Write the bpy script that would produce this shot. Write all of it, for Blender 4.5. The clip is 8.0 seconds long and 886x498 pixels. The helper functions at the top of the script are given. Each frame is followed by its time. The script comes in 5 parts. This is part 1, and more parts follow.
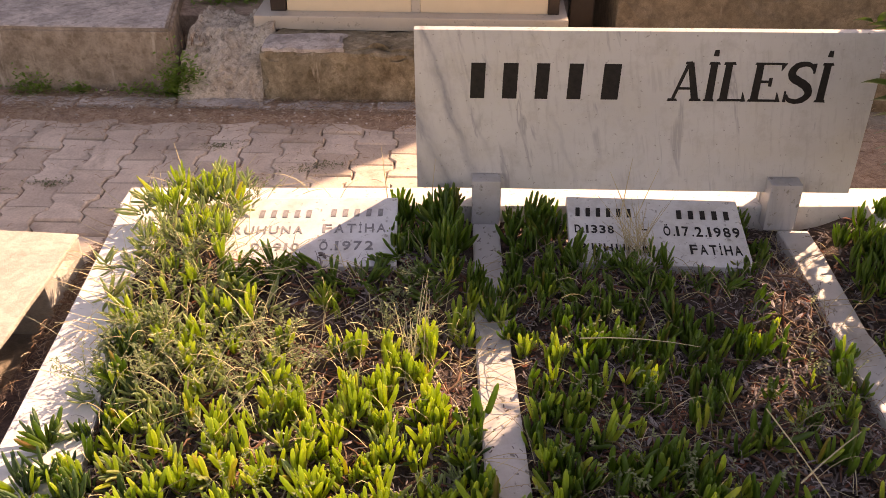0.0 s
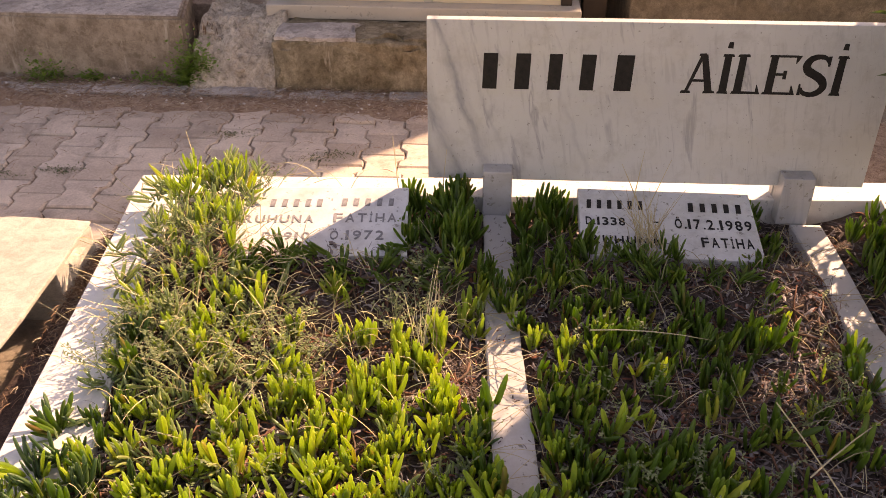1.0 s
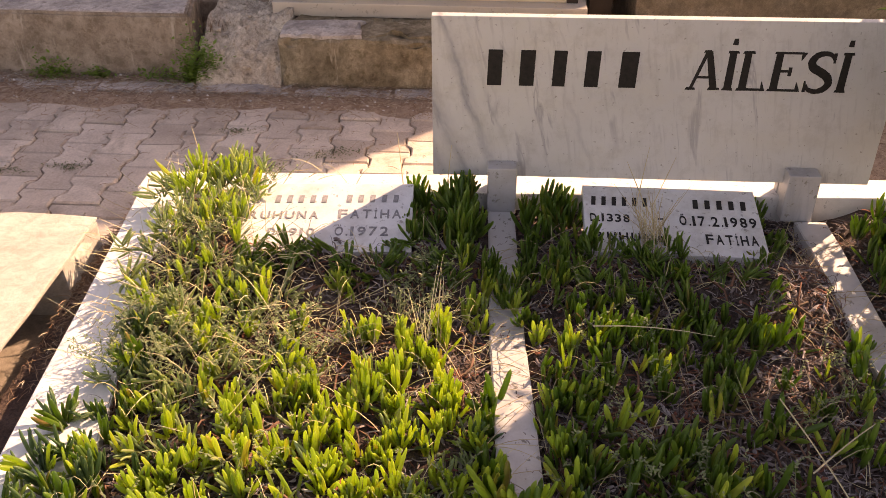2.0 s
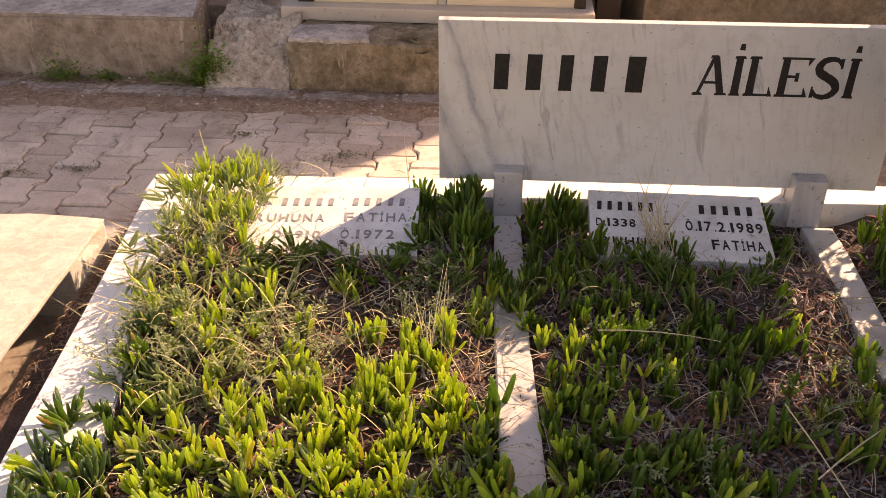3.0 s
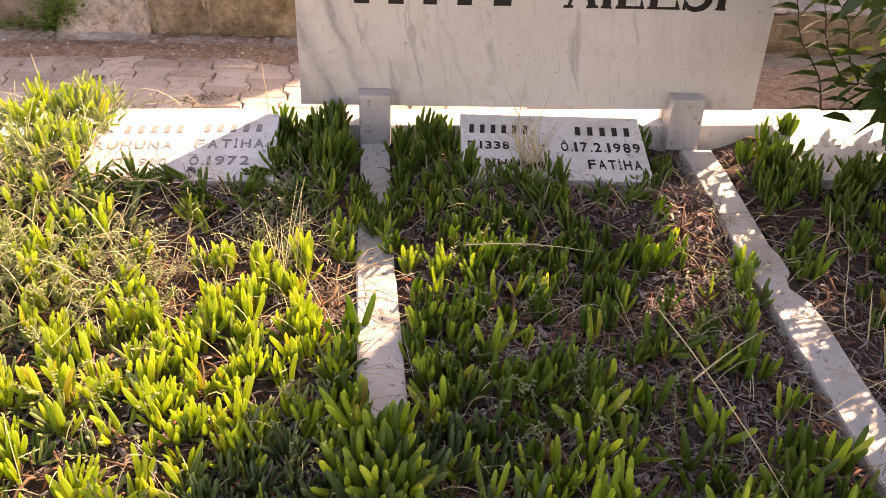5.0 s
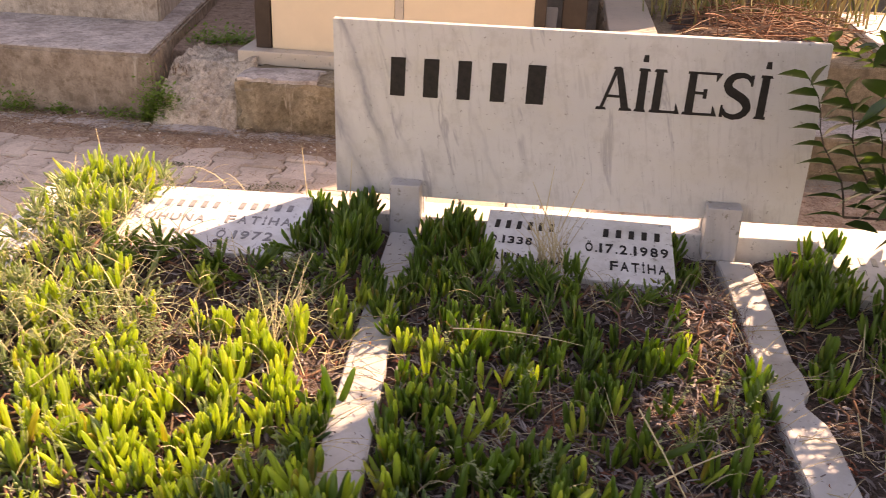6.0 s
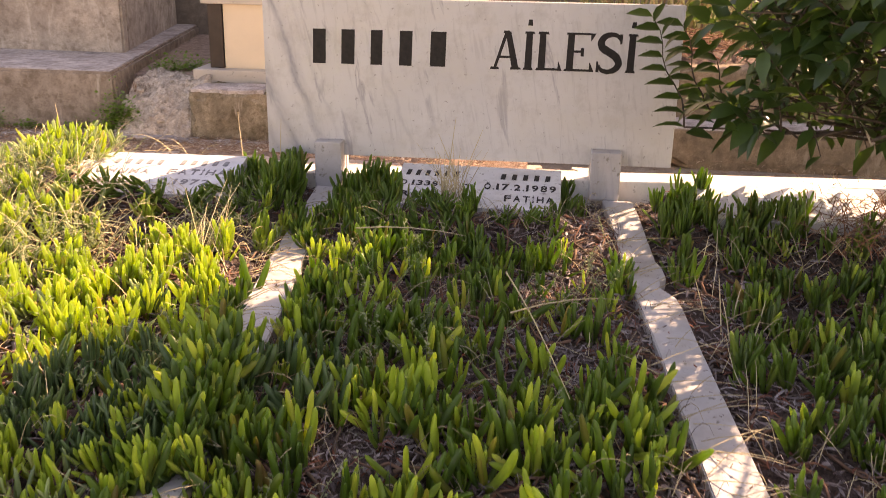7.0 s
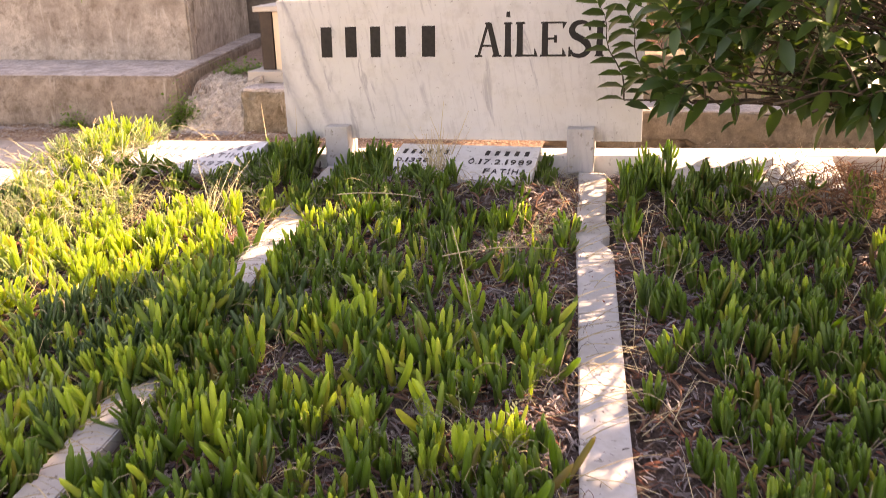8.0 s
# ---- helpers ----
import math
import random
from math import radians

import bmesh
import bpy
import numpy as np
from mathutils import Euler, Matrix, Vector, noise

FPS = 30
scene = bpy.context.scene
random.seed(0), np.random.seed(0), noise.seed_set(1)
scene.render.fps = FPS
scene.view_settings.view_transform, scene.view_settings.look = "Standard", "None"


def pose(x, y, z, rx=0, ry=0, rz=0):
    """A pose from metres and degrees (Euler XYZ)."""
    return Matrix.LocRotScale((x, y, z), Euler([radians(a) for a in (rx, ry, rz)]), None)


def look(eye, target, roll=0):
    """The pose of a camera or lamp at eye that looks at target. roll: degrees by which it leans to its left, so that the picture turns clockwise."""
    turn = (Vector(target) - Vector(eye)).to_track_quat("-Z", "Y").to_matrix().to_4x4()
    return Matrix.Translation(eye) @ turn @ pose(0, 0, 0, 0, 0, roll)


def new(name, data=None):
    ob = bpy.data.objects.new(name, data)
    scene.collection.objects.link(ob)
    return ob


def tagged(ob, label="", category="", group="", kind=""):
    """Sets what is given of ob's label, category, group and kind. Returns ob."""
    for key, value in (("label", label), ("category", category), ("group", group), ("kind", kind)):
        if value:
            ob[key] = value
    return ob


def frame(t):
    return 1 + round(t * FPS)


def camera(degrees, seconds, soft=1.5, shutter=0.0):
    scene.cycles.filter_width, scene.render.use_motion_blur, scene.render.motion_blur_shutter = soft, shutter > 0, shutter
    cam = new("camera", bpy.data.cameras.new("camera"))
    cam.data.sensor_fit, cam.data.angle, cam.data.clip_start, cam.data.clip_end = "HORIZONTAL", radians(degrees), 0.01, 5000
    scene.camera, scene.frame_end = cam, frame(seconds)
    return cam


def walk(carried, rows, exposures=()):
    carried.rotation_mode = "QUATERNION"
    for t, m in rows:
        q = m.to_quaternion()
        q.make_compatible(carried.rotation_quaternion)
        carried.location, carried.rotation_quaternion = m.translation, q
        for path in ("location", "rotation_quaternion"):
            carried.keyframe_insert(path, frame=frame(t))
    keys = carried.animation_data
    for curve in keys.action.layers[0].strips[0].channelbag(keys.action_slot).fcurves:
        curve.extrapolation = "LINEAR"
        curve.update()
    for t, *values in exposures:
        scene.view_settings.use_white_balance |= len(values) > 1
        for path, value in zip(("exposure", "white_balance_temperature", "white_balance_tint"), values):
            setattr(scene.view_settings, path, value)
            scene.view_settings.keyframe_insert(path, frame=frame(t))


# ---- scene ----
cam = camera(52.1, 8.0, 0.7, 0.2)
PATH = [
    (0, (-0.522, -2.622, 1.72), (-0.583, -0.936, 0.646), 0.2),
    (0.5, (-0.523, -2.62, 1.717), (-0.594, -0.938, 0.638), 0.4),
    (1, (-0.524, -2.622, 1.716), (-0.606, -0.947, 0.626), 0.4),
    (1.5, (-0.521, -2.626, 1.713), (-0.611, -0.953, 0.621), 0.2),
    (3, (-0.51, -2.636, 1.707), (-0.624, -0.957, 0.626), 0.3),
    (3.5, (-0.495, -2.636, 1.664), (-0.632, -0.949, 0.599), -1.2),
    (3.8, (-0.464, -2.632, 1.618), (-0.478, -0.945, 0.543), 0.8),
    (4, (-0.479, -2.622, 1.599), (-0.373, -0.953, 0.502), 2.9),
    (4.2, (-0.471, -2.619, 1.571), (-0.312, -0.967, 0.454), 3.8),
    (5.3, (-0.297, -2.577, 1.412), (-0.338, -0.857, 0.392), 0.3),
    (5.4, (-0.26, -2.599, 1.421), (-0.398, -0.865, 0.432), -0.9),
    (5.5, (-0.211, -2.587, 1.408), (-0.398, -0.843, 0.446), -0.7),
    (5.8, (-0.115, -2.598, 1.379), (-0.351, -0.816, 0.503), 1.3),
    (6, (-0.041, -2.6, 1.329), (-0.261, -0.798, 0.49), 2.2),
    (6.3, (-0.002, -2.662, 1.236), (-0.112, -0.822, 0.459), 3.5),
    (6.5, (0.052, -2.762, 1.122), (0.005, -0.881, 0.446), 4.5),
    (6.8, (0.157, -2.958, 1.048), (0.042, -1.065, 0.414), 3.2),
    (7, (0.242, -3.07, 1.024), (0.049, -1.189, 0.373), 1.4),
    (7.2, (0.321, -3.124, 1.019), (0.079, -1.258, 0.343), 0.1),
    (7.5, (0.447, -3.249, 1.029), (0.149, -1.37, 0.411), -0.6),
    (7.6, (0.525, -3.259, 1.007), (0.19, -1.379, 0.415), -0.9),
    (7.8, (0.645, -3.326, 0.999), (0.252, -1.455, 0.413), -1.6),
    (8, (0.713, -3.398, 1.017), (0.287, -1.551, 0.378), -1.5),
]
EXPOSURES = [(t, stops, 11000, 38) for t, stops in ((0.0, 0.97), (1.7, 0.97), (3.5, 0.95), (4.2, 1.12), (5.3, 1.64), (6.0, 1.4), (6.5, 1.31), (7.0, 1.55), (8.0, 2.03))]
walk(cam, [(t, look(eye, target, roll)) for t, eye, target, roll in PATH], EXPOSURES)

# ---- world, sun ----
SUN_EL, SUN_AZ = 36.0, 44.0
TO_SUN = Vector((math.sin(radians(SUN_AZ)) * math.cos(radians(SUN_EL)), math.cos(radians(SUN_AZ)) * math.cos(radians(SUN_EL)), math.sin(radians(SUN_EL))))
world = bpy.data.worlds.new("world")
scene.world = world
world.use_nodes = True
sky = world.node_tree.nodes.new("ShaderNodeTexSky")
sky.sky_type, sky.sun_disc = "NISHITA", False
sky.sun_elevation, sky.sun_rotation = radians(SUN_EL), radians(SUN_AZ)
back = world.node_tree.nodes["Background"]
back.inputs["Strength"].default_value = 0.145
world.node_tree.links.new(sky.outputs["Color"], back.inputs["Color"])
sun = new("sun", bpy.data.lights.new("sun", "SUN"))
sun.data.energy, sun.data.angle, sun.data.color = 5.0, radians(0.55), (1.0, 0.93, 0.80)
sun.rotation_mode = "QUATERNION"
sun.rotation_quaternion = TO_SUN.to_track_quat("Z", "Y")


# ---- materials ----
class Mat:
    """A node material under construction."""

    def __init__(self, name, rough=0.7, spec=0.4):
        self.m = bpy.data.materials.new(name)
        self.m.use_nodes = True
        self.t = self.m.node_tree
        self.b = self.t.nodes["Principled BSDF"]
        self.b.inputs["Roughness"].default_value = rough
        self.b.inputs["Specular IOR Level"].default_value = spec
        self.co = None

    def node(self, kind, **props):
        n = self.t.nodes.new(kind)
        for k, v in props.items():
            if k == "operation":
                n.operation = v
            elif k == "blend":
                n.blend_type = v
            elif k == "data_type":
                n.data_type = v
        return n

    def link(self, a, b):
        self.t.links.new(a, b)

    def coords(self, scale=(1, 1, 1), rot=(0, 0, 0), world_space=False):
        if world_space:
            src = self.node("ShaderNodeNewGeometry").outputs["Position"]
        else:
            src = self.node("ShaderNodeTexCoord").outputs["Object"]
        turn, mp = self.node("ShaderNodeMapping"), self.node("ShaderNodeMapping")
        turn.inputs["Rotation"].default_value = [radians(a) for a in rot]
        mp.inputs["Scale"].default_value = scale
        self.link(src, turn.inputs["Vector"])
        self.link(turn.outputs["Vector"], mp.inputs["Vector"])
        return mp.outputs["Vector"]

    def noise(self, scale, detail=4, rough=0.6, vec=None, distort=0.0):
        n = self.node("ShaderNodeTexNoise")
        n.inputs["Scale"].default_value, n.inputs["Detail"].default_value = scale, detail
        n.inputs["Roughness"].default_value, n.inputs["Distortion"].default_value = rough, distort
        self.link(vec if vec else self.coords(), n.inputs["Vector"])
        return n.outputs["Fac"]

    def ramp(self, fac, *stops):
        r = self.node("ShaderNodeValToRGB")
        els = r.color_ramp.elements
        while len(els) < len(stops):
            els.new(0.5)
        for e, (p, c) in zip(els, stops):
            e.position = p
            e.color = (*c, 1) if len(c) == 3 else c
        self.link(fac, r.inputs["Fac"])
        return r.outputs["Color"]

    def mix(self, a, b, fac, blend="MIX"):
        n = self.node("ShaderNodeMix", data_type="RGBA")
        n.blend_type = blend
        for sock, v in ((n.inputs[0], fac), (n.inputs[6], a), (n.inputs[7], b)):
            if isinstance(v, (int, float)):
                sock.default_value = v
            elif isinstance(v, tuple):
                sock.default_value = (*v, 1)
            else:
                self.link(v, sock)
        return n.outputs[2]

    def colour(self, c):
        if isinstance(c, tuple):
            self.b.inputs["Base Color"].default_value = (*c, 1)
        else:
            self.link(c, self.b.inputs["Base Color"])
        return self

    def bump(self, fac, strength=0.3, dist=0.01):
        n = self.node("ShaderNodeBump")
        n.inputs["Strength"].default_value, n.inputs["Distance"].default_value = strength, dist
        self.link(fac, n.inputs["Height"])
        self.link(n.outputs["Normal"], self.b.inputs["Normal"])
        return self


def grey(v, w=1.0):
    return (v, v * (0.98 if w == 1 else w), v * (0.94 if w == 1 else w * w))


def marble(name, base=(0.74, 0.73, 0.70), vein=(0.36, 0.37, 0.39), veins=0.7, dirt=0.25, rot=(0, 28, 0), stretch=(5.0, 1.5, 1.1)):
    m = Mat(name, 0.45, 0.4)
    v = m.coords(stretch, rot)
    n1 = m.noise(1.7, 5, 0.62, v, 1.2)
    band = m.ramp(n1, (0.36, (1, 1, 1)), (0.47, (0.15, 0.15, 0.15)), (0.53, (0.0, 0.0, 0.0)))
    where = m.ramp(m.noise(1.6, 3, 0.5, m.coords((1, 1, 0.4))), (0.44, (0, 0, 0)), (0.62, (1, 1, 1)))
    f = m.mix(band, where, 1.0, "MULTIPLY")
    f2 = m.mix((0, 0, 0), f, veins)
    cloud = m.ramp(m.noise(3.0, 5, 0.6), (0.3, tuple(c * 0.88 for c in base)), (0.7, base))
    c = m.mix(cloud, vein, f2)
    spot = m.ramp(m.noise(40, 3, 0.7), (0.61, (0, 0, 0)), (0.68, (1, 1, 1)))
    c = m.mix(c, (0.20, 0.18, 0.15), m.mix((0, 0, 0), spot, dirt))
    stain = m.ramp(m.noise(7.5, 6, 0.72), (0.47, (0, 0, 0)), (0.8, (1, 1, 1)))
    c = m.mix(c, (0.36, 0.32, 0.265), m.mix((0, 0, 0), stain, dirt))
    m.colour(c)
    return m.bump(m.noise(60, 4, 0.7), 0.12, 0.004).m


def slab_marble():
    m = Mat("grey_veined_marble", 0.42, 0.4)
    base = m.ramp(m.noise(2.4, 5, 0.6), (0.3, (0.54, 0.53, 0.515)), (0.7, (0.645, 0.63, 0.605)))
    # grey veins that lean across one end of the slab: position across them, warped a little
    sep = m.node("ShaderNodeSeparateXYZ")
    m.link(m.coords((1, 1, 1), (0, 19, 0)), sep.inputs[0])
    warp = m.node("ShaderNodeMath", operation="MULTIPLY_ADD")
    warp.inputs[1].default_value = 0.11
    m.link(m.noise(3.4, 5, 0.62, m.coords((2.0, 2.0, 1.0), (0, 19, 0))), warp.inputs[0])
    m.link(sep.outputs["X"], warp.inputs[2])
    scale = m.node("ShaderNodeMapRange")
    for k, val in (("From Min", -0.60), ("From Max", 0.20), ("To Min", 0.0), ("To Max", 1.0)):
        scale.inputs[k].default_value = val
    m.link(warp.outputs[0], scale.inputs["Value"])
    k0, k1, k2, k3 = ((v, v, v) for v in (0.0, 0.30, 0.65, 1.0))
    veins = m.ramp(scale.outputs[0], (0.10, k0), (0.145, k2), (0.175, k1), (0.205, k1), (0.235, k3), (0.262, k1), (0.285, k0), (0.325, k0), (0.352, k3), (0.366, k1),
                   (0.395, k0), (0.425, k0), (0.437, k1), (0.45, k0), (0.72, k0), (0.732, k1), (0.742, k0))
    broken = m.ramp(m.noise(4.2, 5, 0.65, m.coords((2.6, 2.6, 0.8), (0, 22, 0)), 0.5), (0.34, (0.12, 0.12, 0.12)), (0.58, (1, 1, 1)))
    f = m.mix(veins, broken, 1.0, "MULTIPLY")
    c = m.mix(base, (0.235, 0.235, 0.27), m.mix((0, 0, 0), f, 0.82))
    thin = m.ramp(m.noise(3.1, 4, 0.55, m.coords((7, 7, 1.0), (0, 11, 0)), 0.6), (0.62, (0, 0, 0)), (0.68, (1, 1, 1)), (0.73, (0, 0, 0)))
    c = m.mix(c, (0.36, 0.35, 0.36), m.mix((0, 0, 0), thin, 0.85))
    hair = m.ramp(m.noise(9.0, 4, 0.6, m.coords((7, 7, 0.9), (0, 9, 0)), 0.3), (0.55, (0, 0, 0)), (0.66, (1, 1, 1)))
    c = m.mix(c, (0.36, 0.345, 0.335), m.mix((0, 0, 0), hair, 0.30))
    speck = m.ramp(m.noise(62, 3, 0.65), (0.635, (0, 0, 0)), (0.70, (1, 1, 1)))
    c = m.mix(c, (0.16, 0.135, 0.11), m.mix((0, 0, 0), speck, 0.6))
    grime = m.ramp(m.noise(11, 6, 0.75), (0.50, (0, 0, 0)), (0.70, (1, 1, 1)))
    c = m.mix(c, (0.36, 0.335, 0.30), m.mix((0, 0, 0), grime, 0.45))
    warm = m.ramp(m.noise(3.3, 5, 0.7, m.coords((1, 1, 1.8))), (0.48, (0, 0, 0)), (0.72, (1, 1, 1)))
    c = m.mix(c, (0.60, 0.54, 0.42), m.mix((0, 0, 0), warm, 0.3))
    m.colour(c)
    return m.bump(m.noise(70, 3, 0.6), 0.08, 0.003).m


def concrete(name, light, dark, rough=0.9, scale=1.0, pits=0.5, lichen=None, drips=None):
    m = Mat(name, rough, 0.25)
    c = m.ramp(m.noise(2.2 * scale, 7, 0.72), (0.34, dark), (0.64, light))
    blot = m.ramp(m.noise(9 * scale, 6, 0.75, None, 0.6), (0.40, (0.62, 0.60, 0.58)), (0.60, (1, 1, 1)))
    c = m.mix(c, blot, 0.6, "MULTIPLY")
    fine = m.ramp(m.noise(95 * scale, 3, 0.75), (0.35, (0.55, 0.55, 0.55)), (0.62, (1, 1, 1)))
    c = m.mix(c, fine, pits, "MULTIPLY")
    if lichen:
        lf = m.ramp(m.noise(7 * scale, 6, 0.75), (0.52, (0, 0, 0)), (0.63, (1, 1, 1)))
        c = m.mix(c, lichen, m.mix((0, 0, 0), lf, 0.7))
    if drips:
        run = m.ramp(m.noise(6, 5, 0.65, m.coords((2.2, 2.2, 0.35)), 0.4), (0.60, (0, 0, 0)), (0.68, (1, 1, 1)))
        c = m.mix(c, drips, m.mix((0, 0, 0), run, 0.55))
        dark_run = m.ramp(m.noise(5, 5, 0.65, m.coords((1.6, 1.6, 0.3)), 0.3), (0.54, (0, 0, 0)), (0.70, (1, 1, 1)))
        c = m.mix(c, tuple(v * 0.7 for v in dark), m.mix((0, 0, 0), dark_run, 0.55))
    m.colour(c)
    n = m.mix(m.noise(120 * scale, 4, 0.8), m.noise(14 * scale, 5, 0.7), 0.5)
    return m.bump(n, 0.65, 0.008).m


def leaf_mat(name, stops, rough=0.42, translucent=0.66, glow=(0.80, 0.96, 0.25)):
    """Fleshy or thin leaf: colour differs from leaf to leaf; light shines through it."""
    m = Mat(name, rough, 0.6)
    g = m.node("ShaderNodeNewGeometry")
    o = m.node("ShaderNodeObjectInfo")
    add = m.node("ShaderNodeMath", operation="ADD")
    m.link(g.outputs["Random Per Island"], add.inputs[0])
    m.link(o.outputs["Random"], add.inputs[1])
    fr = m.node("ShaderNodeMath", operation="FRACT")
    m.link(add.outputs[0], fr.inputs[0])
    c = m.ramp(fr.outputs[0], *stops)
    c = m.mix(c, m.ramp(m.noise(38, 3, 0.6, m.coords(world_space=True)), (0.3, (0.62, 0.62, 0.62)), (0.7, (1, 1, 1))), 0.6, "MULTIPLY")
    m.colour(c)
    tr = m.node("ShaderNodeBsdfTranslucent")
    m.link(m.mix(c, glow, 0.62), tr.inputs["Color"])
    ms = m.node("ShaderNodeMixShader")
    ms.inputs[0].default_value = translucent
    m.link(m.b.outputs[0], ms.inputs[1])
    m.link(tr.outputs[0], ms.inputs[2])
    out = m.t.nodes["Material Output"]
    m.link(ms.outputs[0], out.inputs["Surface"])
    return m.m


def plain(name, c, rough=0.6, vary=0.15, scale=30, metal=0.0):
    m = Mat(name, rough, 0.35)
    m.b.inputs["Metallic"].default_value = metal
    m.colour(m.ramp(m.noise(scale, 4, 0.65), (0.3, tuple(v * (1 - vary) for v in c)), (0.7, tuple(min(1, v * (1 + vary)) for v in c))))
    return m.bump(m.noise(scale * 4, 3, 0.6), 0.15, 0.003).m


def paver_mat():
    m = Mat("worn_paving_concrete", 0.88, 0.25)
    o = m.node("ShaderNodeObjectInfo")
    per = m.ramp(o.outputs["Random"], (0.0, (0.56, 0.46, 0.38)), (0.5, (0.66, 0.555, 0.465)), (1.0, (0.76, 0.65, 0.555)))
    w = m.coords(world_space=True)
    big = m.ramp(m.noise(2.6, 6, 0.7, w), (0.36, (0.68, 0.66, 0.66)), (0.62, (1, 1, 1)))
    c = m.mix(per, big, 0.8, "MULTIPLY")
    fine = m.ramp(m.noise(130, 3, 0.8, w), (0.34, (0.62, 0.62, 0.62)), (0.6, (1, 1, 1)))
    c = m.mix(c, fine, 0.6, "MULTIPLY")
    dirt = m.ramp(m.noise(5.0, 6, 0.78, w, 0.5), (0.50, (0, 0, 0)), (0.66, (1, 1, 1)))
    c = m.mix(c, (0.26, 0.21, 0.17), m.mix((0, 0, 0), dirt, 0.55))
    m.colour(c)
    return m.bump(m.noise(110, 4, 0.8, w), 0.5, 0.004).m


def litter_mat(name, stops):
    m = Mat(name, 0.85, 0.2)
    g = m.node("ShaderNodeNewGeometry")
    m.colour(m.ramp(g.outputs["Random Per Island"], *stops))
    return m.m


def soil_mat():
    m = Mat("dry_soil", 0.95, 0.15)
    c = m.ramp(m.noise(9, 6, 0.75), (0.3, (0.085, 0.055, 0.045)), (0.55, (0.17, 0.122, 0.105)), (0.75, (0.28, 0.215, 0.19)))
    c = m.mix(c, m.ramp(m.noise(140, 3, 0.8), (0.35, (0.4, 0.4, 0.4)), (0.65, (1.2, 1.15, 1.1))), 0.7, "MULTIPLY")
    m.colour(c)
    return m.bump(m.noise(80, 5, 0.8), 0.9, 0.012).m


M_SLAB = slab_marble()
M_KERB = marble("white_marble", (0.80, 0.78, 0.74), (0.50, 0.50, 0.50), 0.5, 0.5, (0, 0, 25), (1.5, 5.0, 1.5))
M_DIV = marble("weathered_white_marble", (0.56, 0.54, 0.52), (0.33, 0.315, 0.30), 0.8, 1.0, (0, 0, 30), (3.0, 1.5, 1.5))
M_PLAQUE = marble("plaque_marble", (0.74, 0.73, 0.71), (0.45, 0.45, 0.46), 0.5, 0.75, (0, 0, 30), (2, 4, 2))
M_INK = plain("black_letter_paint", (0.016, 0.013, 0.012), 0.6, 0.5, 60)
M_FADED = plain("faded_letter_paint", (0.26, 0.25, 0.25), 0.7, 0.5, 50)
M_WORN = plain("worn_letter_paint", (0.58, 0.54, 0.45), 0.7, 0.3, 50)
M_CONC = concrete("weathered_concrete", (0.54, 0.435, 0.345), (0.25, 0.19, 0.142), scale=2.6, lichen=(0.17, 0.125, 0.085), drips=(0.60, 0.53, 0.45))
M_PLINTH = concrete("mossy_concrete", (0.50, 0.41, 0.29), (0.17, 0.128, 0.078), scale=3.6, pits=1.0, lichen=(0.12, 0.093, 0.048), drips=(0.56, 0.48, 0.38))
M_CONC_TOP = concrete("pale_worn_concrete", (0.74, 0.665, 0.61), (0.40, 0.35, 0.32), scale=3, pits=0.7, lichen=(0.20, 0.175, 0.16))
M_ROCK = concrete("rough_mortar", (0.90, 0.77, 0.62), (0.54, 0.43, 0.33), scale=5, pits=0.9, lichen=(0.17, 0.13, 0.095))
M_BROWN = concrete("brown_concrete", (0.40, 0.31, 0.215), (0.22, 0.165, 0.11), scale=2.6, pits=0.6, lichen=(0.14, 0.105, 0.07), drips=(0.46, 0.38, 0.29))
M_LSLAB = concrete("sandy_concrete", (0.66, 0.625, 0.55), (0.54, 0.51, 0.445), scale=2.5, pits=0.55)
M_CHEST = concrete("stained_render", (0.68, 0.58, 0.48), (0.36, 0.285, 0.225), scale=1.6, pits=0.4, lichen=(0.22, 0.165, 0.12), drips=(0.66, 0.60, 0.52))
M_POST = marble("grey_post_marble", (0.50, 0.485, 0.48), (0.30, 0.30, 0.32), 1.0, 0.8, (0, 6, 0), (9.0, 9.0, 1.2))
M_BEIGE = plain("cream_tile", (0.72, 0.585, 0.42), 0.4, 0.04, 6)
M_BASE = marble("pale_travertine", (0.56, 0.49, 0.41), (0.45, 0.4, 0.34), 0.4, 0.5)
M_DARK = plain("dark_brown_tile", (0.04, 0.026, 0.02), 0.35, 0.3, 14)
M_PLASTER = concrete("brown_plaster", (0.34, 0.27, 0.21), (0.20, 0.155, 0.12), scale=1.5, pits=0.3)
M_PAVER = paver_mat()
# outer ground made pale so that it bounces light onto upright faces
M_GROUND = concrete("pale_bounce_soil", (0.46, 0.39, 0.31), (0.30, 0.24, 0.185), scale=3, pits=0.6)
M_SOIL = soil_mat()
M_VERGE = concrete("needle_strewn_earth", (0.62, 0.455, 0.35), (0.32, 0.215, 0.16), scale=11, pits=0.9)
# ice plant leaf, coloured pale and yellow as in sun
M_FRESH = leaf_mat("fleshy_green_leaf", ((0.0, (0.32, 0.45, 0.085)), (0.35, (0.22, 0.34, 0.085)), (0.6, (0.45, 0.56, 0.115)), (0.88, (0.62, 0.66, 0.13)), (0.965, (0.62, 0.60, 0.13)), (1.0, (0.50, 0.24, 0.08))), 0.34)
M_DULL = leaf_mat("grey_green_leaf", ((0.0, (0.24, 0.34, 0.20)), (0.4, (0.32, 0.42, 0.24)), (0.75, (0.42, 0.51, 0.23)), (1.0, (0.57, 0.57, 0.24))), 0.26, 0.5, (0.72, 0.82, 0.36))
